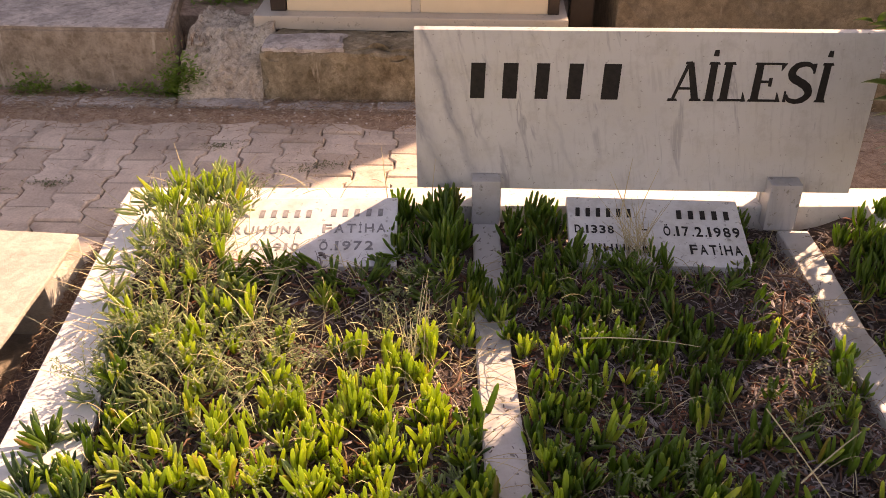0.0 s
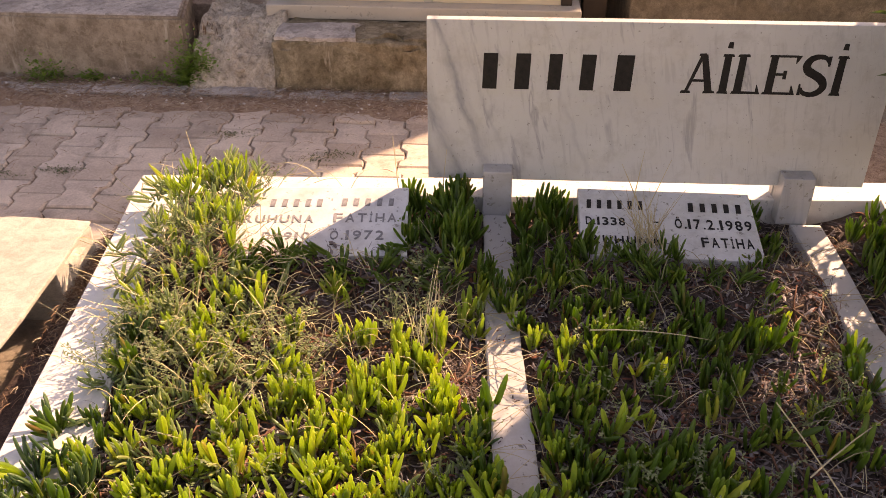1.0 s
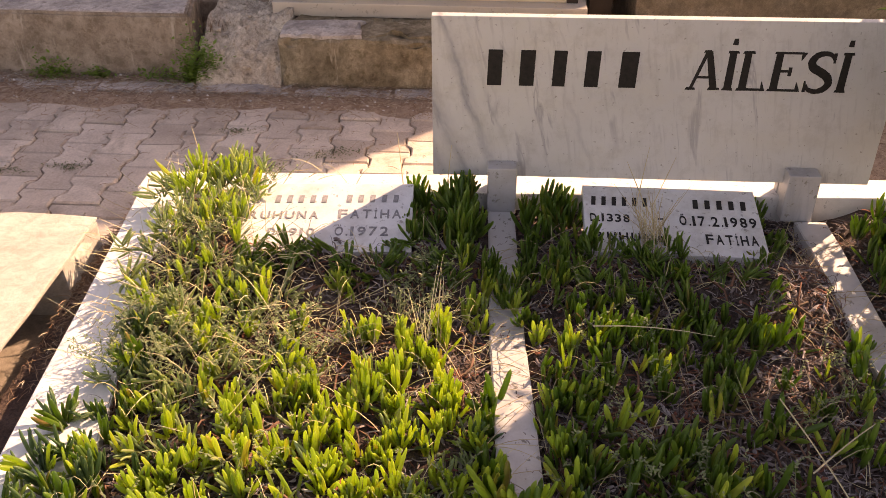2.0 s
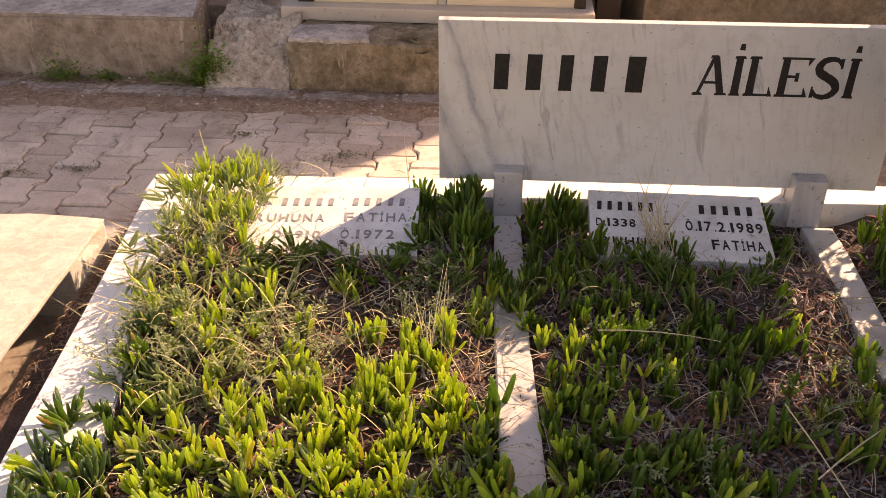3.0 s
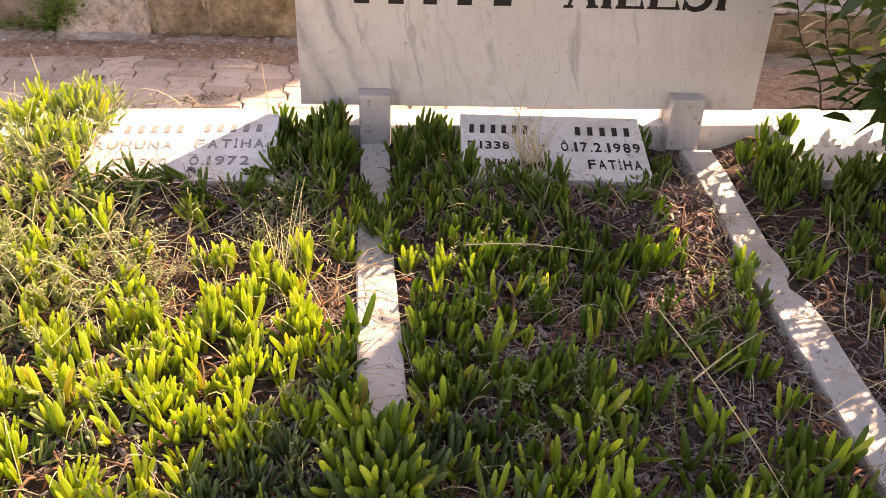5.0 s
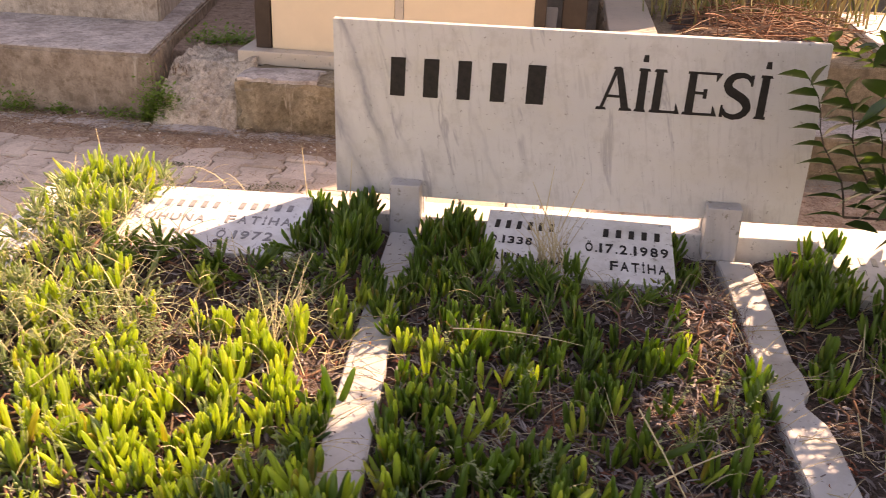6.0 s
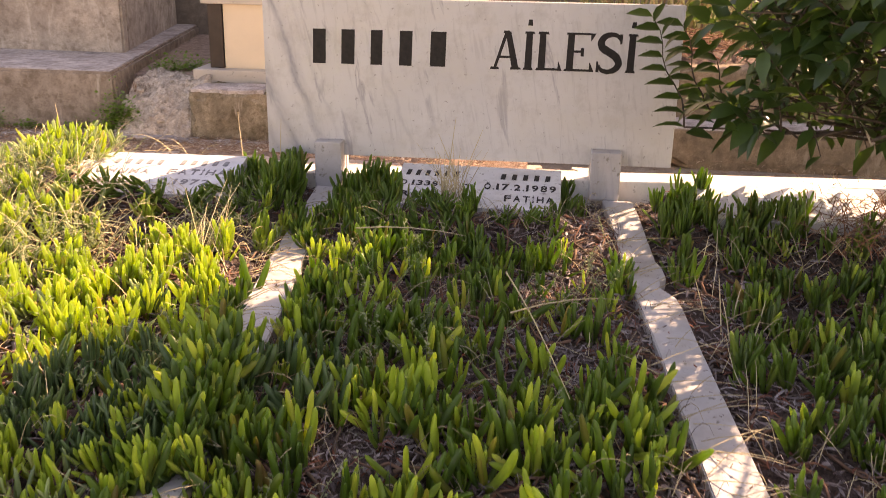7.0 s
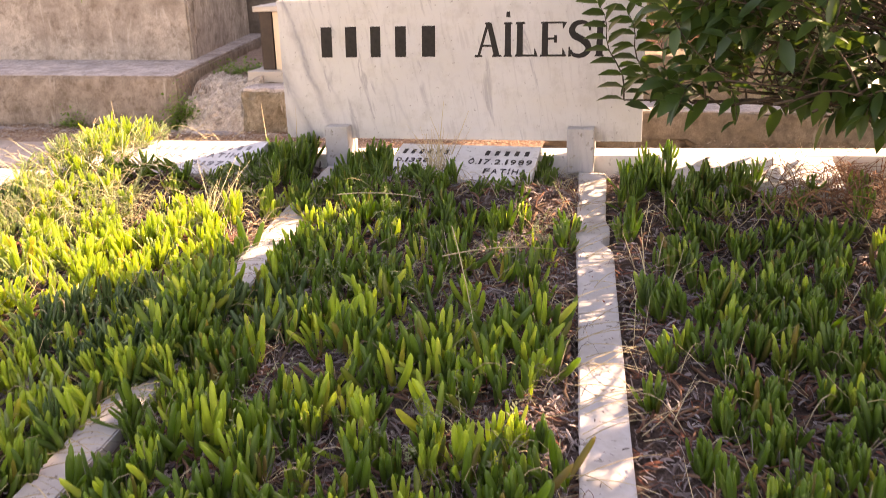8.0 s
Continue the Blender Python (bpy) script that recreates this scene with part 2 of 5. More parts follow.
# the same ice plant leaf, its colour darkened for shaded beds
M_LEAF_SHADE = leaf_mat("shaded_green_leaf", ((0.0, (0.07, 0.135, 0.045)), (0.5, (0.11, 0.19, 0.055)), (0.85, (0.18, 0.26, 0.06)), (0.93, (0.20, 0.24, 0.06)), (1.0, (0.32, 0.14, 0.07))), 0.36, 0.58, (0.42, 0.68, 0.10))
M_BLUE = leaf_mat("blue_green_leaf", ((0.0, (0.07, 0.14, 0.06)), (0.6, (0.105, 0.19, 0.08)), (1.0, (0.16, 0.24, 0.10))), 0.36, 0.4, (0.3, 0.5, 0.14))
M_SPRIG = leaf_mat("small_weed_leaf", ((0.0, (0.20, 0.27, 0.13)), (0.6, (0.29, 0.35, 0.17)), (1.0, (0.42, 0.42, 0.24))), 0.7, 0.4, (0.4, 0.45, 0.2))
M_SPRIG2 = leaf_mat("dull_weed_leaf", ((0.0, (0.10, 0.13, 0.06)), (1.0, (0.22, 0.19, 0.11))), 0.7, 0.3, (0.2, 0.25, 0.1))
M_WEED = leaf_mat("bright_weed_leaf", ((0.0, (0.12, 0.24, 0.04)), (1.0, (0.24, 0.38, 0.07))), 0.5, 0.4, (0.2, 0.35, 0.04))
M_TREE = leaf_mat("glossy_shrub_leaf", ((0.0, (0.022, 0.06, 0.016)), (0.6, (0.035, 0.085, 0.02)), (1.0, (0.06, 0.12, 0.025))), 0.34, 0.24, (0.16, 0.28, 0.03))
M_BARK = plain("shrub_bark", (0.075, 0.055, 0.04), 0.9, 0.4, 40)
M_STEM = litter_mat("red_brown_stem", ((0.0, (0.16, 0.075, 0.05)), (0.5, (0.22, 0.12, 0.08)), (1.0, (0.13, 0.09, 0.06))))
M_LITTER = litter_mat("dead_leaf_litter", ((0.0, (0.085, 0.060, 0.053)), (0.3, (0.17, 0.132, 0.122)), (0.6, (0.27, 0.222, 0.212)), (0.84, (0.42, 0.365, 0.345)), (0.86, (0.27, 0.10, 0.062)), (1.0, (0.19, 0.072, 0.05))))
M_NEEDLE = litter_mat("dry_needles", ((0.0, (0.18, 0.10, 0.06)), (0.5, (0.33, 0.21, 0.14)), (0.85, (0.46, 0.35, 0.25)), (1.0, (0.66, 0.57, 0.46))))
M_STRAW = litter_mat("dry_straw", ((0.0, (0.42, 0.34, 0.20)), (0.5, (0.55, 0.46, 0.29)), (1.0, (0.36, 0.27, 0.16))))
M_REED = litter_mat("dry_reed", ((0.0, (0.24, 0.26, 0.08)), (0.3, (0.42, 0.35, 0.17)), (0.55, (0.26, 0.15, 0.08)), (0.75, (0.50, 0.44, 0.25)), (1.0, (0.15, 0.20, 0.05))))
# second dry straw, with sunlight put into its paler colour
M_STRAW_LIT = litter_mat("sunlit_straw", ((0.0, (0.62, 0.52, 0.30)), (0.5, (0.74, 0.64, 0.40)), (1.0, (0.46, 0.34, 0.20))))
M_RUST = litter_mat("rusty_dead_stem", ((0.0, (0.20, 0.085, 0.05)), (0.4, (0.34, 0.18, 0.11)), (0.7, (0.15, 0.08, 0.055)), (1.0, (0.46, 0.33, 0.22))))
M_PEBBLE = litter_mat("pebbles", ((0.0, (0.3, 0.27, 0.24)), (0.6, (0.5, 0.46, 0.42)), (1.0, (0.8, 0.77, 0.73))))


# ---- mesh helpers ----
def part(name, bm, material, parent=None, label="", smooth=False):
    me = bpy.data.meshes.new(name)
    if isinstance(bm, tuple):
        me.from_pydata(bm[0], [], bm[1])
    else:
        bm.to_mesh(me)
        bm.free()
    me.materials.append(material)
    if smooth:
        me.polygons.foreach_set("use_smooth", [True] * len(me.polygons))
    ob = new(name, me)
    if parent:
        ob.parent = parent
    if label:
        ob["label"] = label
    return ob


def thing(name, label, category, m=None, group="", kind=""):
    ob = new(name)
    ob.empty_display_size = 0.05
    if m is not None:
        ob.matrix_world = m
    return tagged(ob, label, category, group, kind)


def block(x0, x1, y0, y1, z0, z1, bevel=0.006, segs=2, cut=0, rough=0.0, seed=0.0, chip=0.0):
    """A bevelled slab; cut: longest edge of its faces; rough: how uneven; chip: how much its edges are worn."""
    bm = bmesh.new()
    bmesh.ops.create_cube(bm, size=1)
    for v in bm.verts:
        v.co = ((x0 + x1) / 2 + v.co.x * (x1 - x0), (y0 + y1) / 2 + v.co.y * (y1 - y0), (z0 + z1) / 2 + v.co.z * (z1 - z0))
    if cut:
        for axis, span in enumerate((x1 - x0, y1 - y0, z1 - z0)):
            n = int(span / cut)
            lo = (x0, y0, z0)[axis]
            for i in range(1, n + 1):
                at = lo + span * i / (n + 1)
                no = Vector([1.0 if a == axis else 0.0 for a in range(3)])
                co = Vector([at if a == axis else 0.0 for a in range(3)])
                bmesh.ops.bisect_plane(bm, geom=bm.verts[:] + bm.edges[:] + bm.faces[:], plane_co=co, plane_no=no)
    if bevel:
        bm.normal_update()
        sharp = [e for e in bm.edges if len(e.link_faces) == 2 and e.calc_face_angle(0) > 0.6]
        bmesh.ops.bevel(bm, geom=sharp, offset=bevel, segments=segs, affect="EDGES", profile=0.6)
    if rough or chip:
        c = Vector(((x0 + x1) / 2, (y0 + y1) / 2, (z0 + z1) / 2))
        half = Vector((x1 - x0, y1 - y0, z1 - z0)) / 2
        for v in bm.verts:
            p = v.co * 9 + Vector((seed, seed * 1.7, 0))
            d = Vector((noise.noise(p), noise.noise(p + Vector((31, 0, 0))), noise.noise(p + Vector((0, 57, 0)))))
            q = v.co * 37 + Vector((seed, 0, 0))
            d += 0.4 * Vector((noise.noise(q), noise.noise(q + Vector((31, 0, 0))), noise.noise(q + Vector((0, 57, 0)))))
            r = v.co - c
            near = sum(abs(abs(r[a]) - half[a]) < bevel * 1.6 + 0.001 for a in range(3))
            v.co += d * rough
            if chip and near >= 2:
                bite = max(0.0, noise.noise(v.co * 13 + Vector((seed, 5, 0))) - 0.05)
                v.co -= Vector([math.copysign(1, r[a]) if abs(abs(r[a]) - half[a]) < bevel * 2 + 0.004 else 0 for a in range(3)]) * bite * chip
    return bm


def fall(y):
    """The plots fall gently towards their foot."""
    return 0.075 * max(-3.0, min(0.0, y + 0.1))


def strip_block(edges, z0, z1, bevel=0.004):
    """A long slab along y; edges: rows of (y, x left, x right) from far to near."""
    bm = bmesh.new()
    rows = []
    for y, xl, xr in edges:
        f = fall(y)
        rows.append([bm.verts.new(p) for p in ((xl, y, z0 + f), (xr, y, z0 + f), (xr, y, z1 + f), (xl, y, z1 + f))])
    for a, b in zip(rows, rows[1:]):
        for k in range(4):
            bm.faces.new((a[k], a[(k + 1) % 4], b[(k + 1) % 4], b[k]))
    bm.faces.new(rows[0][::-1])
    bm.faces.new(rows[-1])
    bmesh.ops.recalc_face_normals(bm, faces=bm.faces[:])
    sharp = [e for e in bm.edges if e.calc_face_angle(0) > 0.9]
    bmesh.ops.bevel(bm, geom=sharp, offset=bevel, segments=2, affect="EDGES")
    return bm


def extrude_poly(pts, z0, z1, inset=0.006, drop=0.006):
    """An upright prism over a polygon, with a chamfered top edge."""
    n = len(pts)
    cx, cy = sum(p[0] for p in pts) / n, sum(p[1] for p in pts) / n
    vs = [(x, y, z0) for x, y in pts] + [(x, y, z1 - drop) for x, y in pts]
    top = []
    for x, y in pts:
        d = math.hypot(x - cx, y - cy)
        k = (d - inset * 1.3) / d
        top.append((cx + (x - cx) * k, cy + (y - cy) * k, z1))
    vs += top
    fs = []
    for i in range(n):
        j = (i + 1) % n
        fs += [(i, j, n + j, n + i), (n + i, n + j, 2 * n + j, 2 * n + i)]
    fs.append(tuple(range(2 * n, 3 * n)))
    return vs, fs


def letters(body, w, h, depth=0.0015, bold=0.0, shear=0.0):
    """A mesh of lettering, fitted into w by h metres, its lower left corner at the origin, facing up (z)."""
    cu = bpy.data.curves.new("lettering", "FONT")
    cu.body, cu.extrude, cu.offset, cu.shear = body, 0.02, bold, shear
    cu.resolution_u = 3
    ob = bpy.data.objects.new("lettering", cu)
    scene.collection.objects.link(ob)
    me = bpy.data.meshes.new_from_object(ob.evaluated_get(bpy.context.evaluated_depsgraph_get()))
    bpy.data.objects.remove(ob)
    co = np.empty(len(me.vertices) * 3, "f")
    me.vertices.foreach_get("co", co)
    co = co.reshape(-1, 3)
    lo, hi = co.min(0), co.max(0)
    vs = (co - lo) / (hi - lo) * np.array((w, h, depth))
    fs = [tuple(p.vertices) for p in me.polygons]
    bpy.data.meshes.remove(me)
    return [tuple(map(float, v)) for v in vs], fs


def bars(spans, h, depth=0.0015, lean=0.0):
    """Plain bars, one for each (x0, x1), h high, facing up (z)."""
    vs, fs = [], []
    for x0, x1 in spans:
        k = len(vs)
        for z in (0, depth):
            vs += [(x0, 0, z), (x1, 0, z), (x1 + lean * h, h, z), (x0 + lean * h, h, z)]
        fs += [(k + 4, k + 5, k + 6, k + 7), (k, k + 3, k + 2, k + 1)]
        fs += [(k + a, k + (a + 1) % 4, k + 4 + (a + 1) % 4, k + 4 + a) for a in range(4)]
    return vs, fs


def even(x0, x1, n, fill=0.55):
    step = (x1 - x0) / n
    return [(x0 + i * step, x0 + (i + fill) * step) for i in range(n)]


def tube(vs, fs, pts, radii, sides=5):
    """Adds a tapered tube along pts to the lists."""
    k = len(vs)
    n = len(pts)
    side = None
    for i, p in enumerate(pts):
        d = (pts[min(i + 1, n - 1)] - pts[max(i - 1, 0)]).normalized()
        if side is None:
            side = d.orthogonal().normalized()
        side = (side - d * side.dot(d)).normalized()
        up = d.cross(side)
        for s in range(sides):
            a = 2 * math.pi * s / sides
            vs.append(tuple(p + (side * math.cos(a) + up * math.sin(a)) * radii[i]))
    for i in range(n - 1):
        for s in range(sides):
            t = (s + 1) % sides
            fs.append((k + i * sides + s, k + i * sides + t, k + (i + 1) * sides + t, k + (i + 1) * sides + s))
    fs.append(tuple(k + s for s in range(sides))[::-1])
    fs.append(tuple(k + (n - 1) * sides + s for s in range(sides)))


# ---- large structure ----
KZ = 0.195     # top of the kerbs at the head of the graves
GAP_Z = 0.2935  # underside of the headstone


def ground_sheet():
    bm = bmesh.new()
    xs = [-400, -60, -12, -4, -2, 0, 2, 4, 12, 60, 400]
    ys = [-400, -60, -12, -3.1, -1.5, -0.1, 2, 4, 12, 60, 400]
    grid = [[bm.verts.new((x, y, -0.035 + fall(y))) for x in xs] for y in ys]
    for a, b in zip(grid, grid[1:]):
        for i in range(len(xs) - 1):
            bm.faces.new((a[i], a[i + 1], b[i + 1], b[i]))
    return bm


tagged(part("ground", ground_sheet(), M_GROUND), "dry cemetery soil with grit, kept pale to bounce light", "ground", kind="structure")

# bedding under the pavers
paving = tagged(part("pavement", block(-3.18, 2.0, -0.2, 1.20, -0.2, -0.018, 0.004), M_VERGE), "interlocking grey-brown concrete paving, worn and dusty", "pavement", kind="structure")

# flat edging between paving and the far tombs
tagged(part("soil", block(-1.83, -1.66, -2.6, 0.0, -0.2, 0.012, 0.01, 2, 0.1, 0.008, 9.0), M_SOIL), "dry soil in a gap between graves", "soil", kind="structure")
tagged(part("kerb", block(-4.2, -0.05, 1.17, 1.29, -0.06, 0.022, 0.012, 2, 0.12, 0.006, 3.0, 0.05), M_CONC, None), "low broken concrete edging under needles and grit", "kerb", kind="structure")
EDGING = bpy.data.objects["kerb"]
for k in range(9):
    x0 = -4.2 + 0.46 * k
    part("kerb_stone", block(x0 + 0.012, min(x0 + 0.45, -0.06), 1.185, 1.283, 0.01, 0.036 + 0.004 * (k % 3), 0.008, 2, 0.06, 0.005, 50.0 + k, 0.05), M_CONC_TOP, EDGING)


def verge():
    vs, nx, ny = [], 110, 10
    for j in range(ny + 1):
        for i in range(nx + 1):
            x, y = -4.2 + 4.4 * i / nx, 1.06 + 0.34 * j / ny
            edge = min(1.0, j / 3)
            wob = 0.05 * noise.noise(Vector((x * 4, 2, 2))) * (1 - edge)
            vs.append((x, y + wob, -0.012 + edge * 0.040 + 0.018 * noise.noise(Vector((x * 7, y * 7, 3))) + 0.008 * noise.noise(Vector((x * 25, y * 25, 3)))))
    return vs, [(j * (nx + 1) + i, j * (nx + 1) + i + 1, (j + 1) * (nx + 1) + i + 1, (j + 1) * (nx + 1) + i) for j in range(ny) for i in range(nx)]


tagged(part("verge", verge(), M_VERGE, None, "", True), "reddish-brown earth and needles between paving and tombs", "verge", kind="structure")

# a high plain wall, unseen, added to shade the path; closes the place behind the far tombs
for x0, x1, top in ((-7.0, -2.104, 1.35), (-2.1, 2.17, 3.95), (2.174, 3.476, 1.05), (3.48, 9.0, 3.95)):
    tagged(part("wall_back", block(x0, x1, 3.95, 4.2, -0.05, top, 0.02), M_PLASTER), "plain brown plastered wall added behind the tombs to shade and close the place", "wall", kind="structure")


# ---- far tombs ----
def ledge_tomb():
    t = thing("stepped_tomb", "weathered grey concrete tomb with a wide stepped base", "tomb")
    bm = bmesh.new()
    pts = [(-4.6, 1.38), (-1.925, 1.375), (-2.43, 3.92), (-4.6, 3.92)]
    lo = [bm.verts.new((x, y, -0.05)) for x, y in pts]
    hi = [bm.verts.new((x, y, 0.330)) for x, y in pts]
    bm.faces.new(hi)
    for i in range(4):
        j = (i + 1) % 4
        bm.faces.new((lo[i], lo[j], hi[j], hi[i]))
    bmesh.ops.bevel(bm, geom=[e for e in bm.edges], offset=0.012, segments=2, affect="EDGES")
    bmesh.ops.subdivide_edges(bm, edges=[e for e in bm.edges if e.calc_length() > 0.2], cuts=9, use_grid_fill=True)
    for v in bm.verts:
        v.co += 0.006 * Vector((noise.noise(v.co * 6), noise.noise(v.co * 6 + Vector((9, 0, 0))), noise.noise(v.co * 6 + Vector((0, 9, 0)))))
    base = part("base", bm, M_CONC, t)
    top_pts = [(-4.55, 1.40), (-1.955, 1.395), (-2.445, 3.90), (-4.55, 3.90)]
    part("base_top", extrude_poly(top_pts, 0.325, 0.3365, 0.004, 0.003), M_CONC_TOP, t, "pale worn top of the base")
    sides = [((-4.3, 2.10), (-2.195, 2.10), (-2.225, 2.235), (-4.3, 2.235)), ((-2.365, 2.239), (-2.227, 2.239), (-2.598, 3.90), (-2.738, 3.90))]
    bm = bmesh.new()
    for quad in sides:
        lo = [bm.verts.new((x, y, 0.33)) for x, y in quad]
        hi = [bm.verts.new((x, y, 0.742)) for x, y in quad]
        bm.faces.new(hi)
        for i in range(4):
            j = (i + 1) % 4
            bm.faces.new((lo[i], lo[j], hi[j], hi[i]))
    bmesh.ops.recalc_face_normals(bm, faces=bm.faces[:])
    bmesh.ops.bevel(bm, geom=[e for e in bm.edges], offset=0.014, segments=2, affect="EDGES")
    bmesh.ops.subdivide_edges(bm, edges=[e for e in bm.edges if e.calc_length() > 0.2], cuts=8, use_grid_fill=True)
    for v in bm.verts:
        v.co += 0.006 * Vector((noise.noise(v.co * 5), noise.noise(v.co * 5 + Vector((9, 0, 0))), noise.noise(v.co * 5 + Vector((0, 9, 0)))))
    part("chest", bm, M_CHEST, t, "rendered concrete chest with pale drips")
    part("soil_bed", extrude_poly([(-4.28, 2.24), (-2.375, 2.24), (-2.74, 3.88), (-4.28, 3.88)], 0.34, 0.712, 0.02, 0.015), M_SOIL, t, "bed of brown soil")
    part("coping", extrude_poly([(-2.44, 2.13), (-2.205, 2.12), (-2.60, 3.88), (-2.84, 3.88)], 0.744, 0.778, 0.005, 0.004), M_BASE, t, "pale marble coping slab")
    part("coping", extrude_poly([(-3.74, 2.16), (-3.35, 2.12), (-2.95, 3.4), (-3.35, 3.4)], 0.727, 0.778, 0.005, 0.004), M_KERB, t, "pale marble coping slab")
    return t


ledge_tomb()


def mortar_ramp():
    """Sloping patch of rough mortar between two tombs."""
    bm = bmesh.new()
    nx, ny = 64, 90
    rows = []
    for j in range(ny + 1):
        v = j / ny
        row = []
        for i in range(nx + 1):
            u = i / nx
            x = -1.905 + 0.40 * u + 0.04 * v
            y = 1.25 + 0.60 * v
            z = 0.01 + 0.28 * min(1.0, (v * 1.9) ** 0.75) - 0.03 * math.sin(math.pi * u) * v
            z += 0.035 * noise.noise(Vector((x * 9, y * 9, 1))) + 0.014 * abs(noise.noise(Vector((x * 22, y * 22, 4)))) + 0.016 * noise.noise(Vector((x * 50, y * 50, 4))) + 0.012 * noise.noise(Vector((x * 110, y * 110, 4)))
            row.append(bm.verts.new((x, y, z)))
        rows.append(row)
    for a, b in zip(rows, rows[1:]):
        for i in range(nx):
            bm.faces.new((a[i], a[i + 1], b[i + 1], b[i]))
    edge = [e for e in bm.edges if e.is_boundary]
    r = bmesh.ops.extrude_edge_only(bm, edges=edge)
    for g in r["geom"]:
        if isinstance(g, bmesh.types.BMVert):
            g.co.z = -0.05
    return bm


def lump(r, x, y, z, size):
    """A stone bedded in the mortar."""
    bm = bmesh.new()
    bmesh.ops.create_icosphere(bm, subdivisions=2, radius=size)
    for v in bm.verts:
        v.co *= 1 + 0.45 * noise.noise(v.co / size * 1.3 + Vector((x * 50, y * 50, 0)))
        v.co = Vector((x + v.co.x * r.uniform(0.97, 1.03), y + v.co.y, z + v.co.z * 0.6))
    return bm


ramp = thing("mortar_ramp", "rough pale mortar ramp, pitted, between two tombs", "rubble")
part("bed", mortar_ramp(), M_ROCK, ramp, "", True)
stone_rng = random.Random(9)
for _ in range(14):
    v, u = stone_rng.uniform(0.05, 0.75), stone_rng.uniform(0.08, 0.92)
    x, y = -1.905 + 0.40 * u + 0.04 * v, 1.25 + 0.60 * v
    z = 0.01 + 0.28 * min(1.0, (v * 1.9) ** 0.75) - 0.03 * math.sin(math.pi * u) * v
    part("stone", lump(stone_rng, x, y, z - 0.006, stone_rng.uniform(0.010, 0.026)), M_ROCK, ramp, "", True)

tagged(part("earth_strip", block(-2.45, -1.506, 1.80, 3.94, -0.1, 0.262, 0.01, 2, 0.10, 0.02, 41.0), M_VERGE, None, "", True), "strip of brown earth between two tombs", "earth", kind="structure")
plinth = thing("concrete_plinth", "old concrete plinth with chipped, lichen-stained edges", "plinth")
part("body", block(-1.505, -0.09, 1.285, 3.3, -0.05, 0.268, 0.02, 2, 0.05, 0.014, 7.0, 0.12), M_PLINTH, plinth)
for k, (x0, x1, y0, y1) in enumerate(((-1.49, -1.12, 1.30, 1.50), (-1.10, -0.12, 1.31, 1.54))):
    part("screed_layer", block(x0, x1, y0, y1, 0.255, 0.281 - 0.004 * k, 0.008, 2, 0.04, 0.011, 11.0 + k, 0.06), M_CONC_TOP if k == 0 else M_PLINTH, plinth, "thin broken screed layer")


def cream_tomb():
    t = thing("tiled_tomb", "cream-tiled tomb with dark corner strips and a pale base", "tomb")
    part("base", block(-1.585, -0.085, 1.585, 3.3, 0.268, 0.335, 0.006), M_BASE, t, "pale stone base slab")
    part("chest", block(-1.50, -0.20, 1.69, 3.2, 0.31, 0.655, 0.004), M_CONC, t)
    n = 2
    for i in range(n):
        x0 = -1.490 + i * 0.70
        part("panel", block(x0 + 0.055 * (i == 0), x0 + 0.655 - 0.045 * (i == 1), 1.670, 1.692, 0.335, 0.668, 0.002), M_BEIGE, t)
    part("joint_strip", block(-0.833, -0.792, 1.667, 1.695, 0.335, 0.668, 0.002), M_BASE, t, "tan joint strip")
    part("corner_strip", block(-1.515, -1.440, 1.662, 1.73, 0.335, 0.668, 0.003), M_DARK, t, "dark brown corner strip")
    part("corner_strip", block(-0.178, -0.125, 1.662, 1.73, 0.335, 0.668, 0.003), M_DARK, t, "dark brown corner strip")
    for y0, y1, x0, x1 in ((1.64, 1.83, -1.545, -0.095), (3.05, 3.26, -1.545, -0.095), (1.832, 3.048, -1.545, -1.30), (1.832, 3.048, -0.36, -0.095)):
        part("coping", block(x0, x1, y0, y1, 0.668, 0.700, 0.006, 2, 0.2, 0.002, x0), M_BASE, t, "pale stone coping slab")
    part("soil_bed", block(-1.31, -0.35, 1.82, 3.06, 0.50, 0.672, 0.02, 2, 0.09, 0.02, 2.0), M_SOIL, t, "bed of brown soil")


cream_tomb()

plinth = thing("concrete_plinth", "low brown concrete plinth with worn edges", "plinth")
part("body", block(0.13, 3.2, 1.415, 1.85, -0.05, 0.158, 0.014, 2, 0.1, 0.006, 17.0, 0.06), M_BROWN, plinth)
part("screed_layer", block(0.15, 3.1, 1.43, 1.735, 0.15, 0.168, 0.006, 2, 0.1, 0.004, 19.0, 0.03), M_CONC_TOP, plinth, "thin pale screed layer")
tomb = thing("concrete_tomb", "low brown concrete tomb behind a plinth", "tomb")
part("body", block(0.16, 3.2, 1.74, 3.3, -0.05, 0.42, 0.02, 2, 0.12, 0.008, 23.0, 0.06), M_BROWN, tomb)
part("cover_slab", block(1.50, 2.45, 1.83, 3.0, 0.415, 0.450, 0.006, 2, 0.3, 0.001, 29.0), M_KERB, tomb, "white marble cover slab")


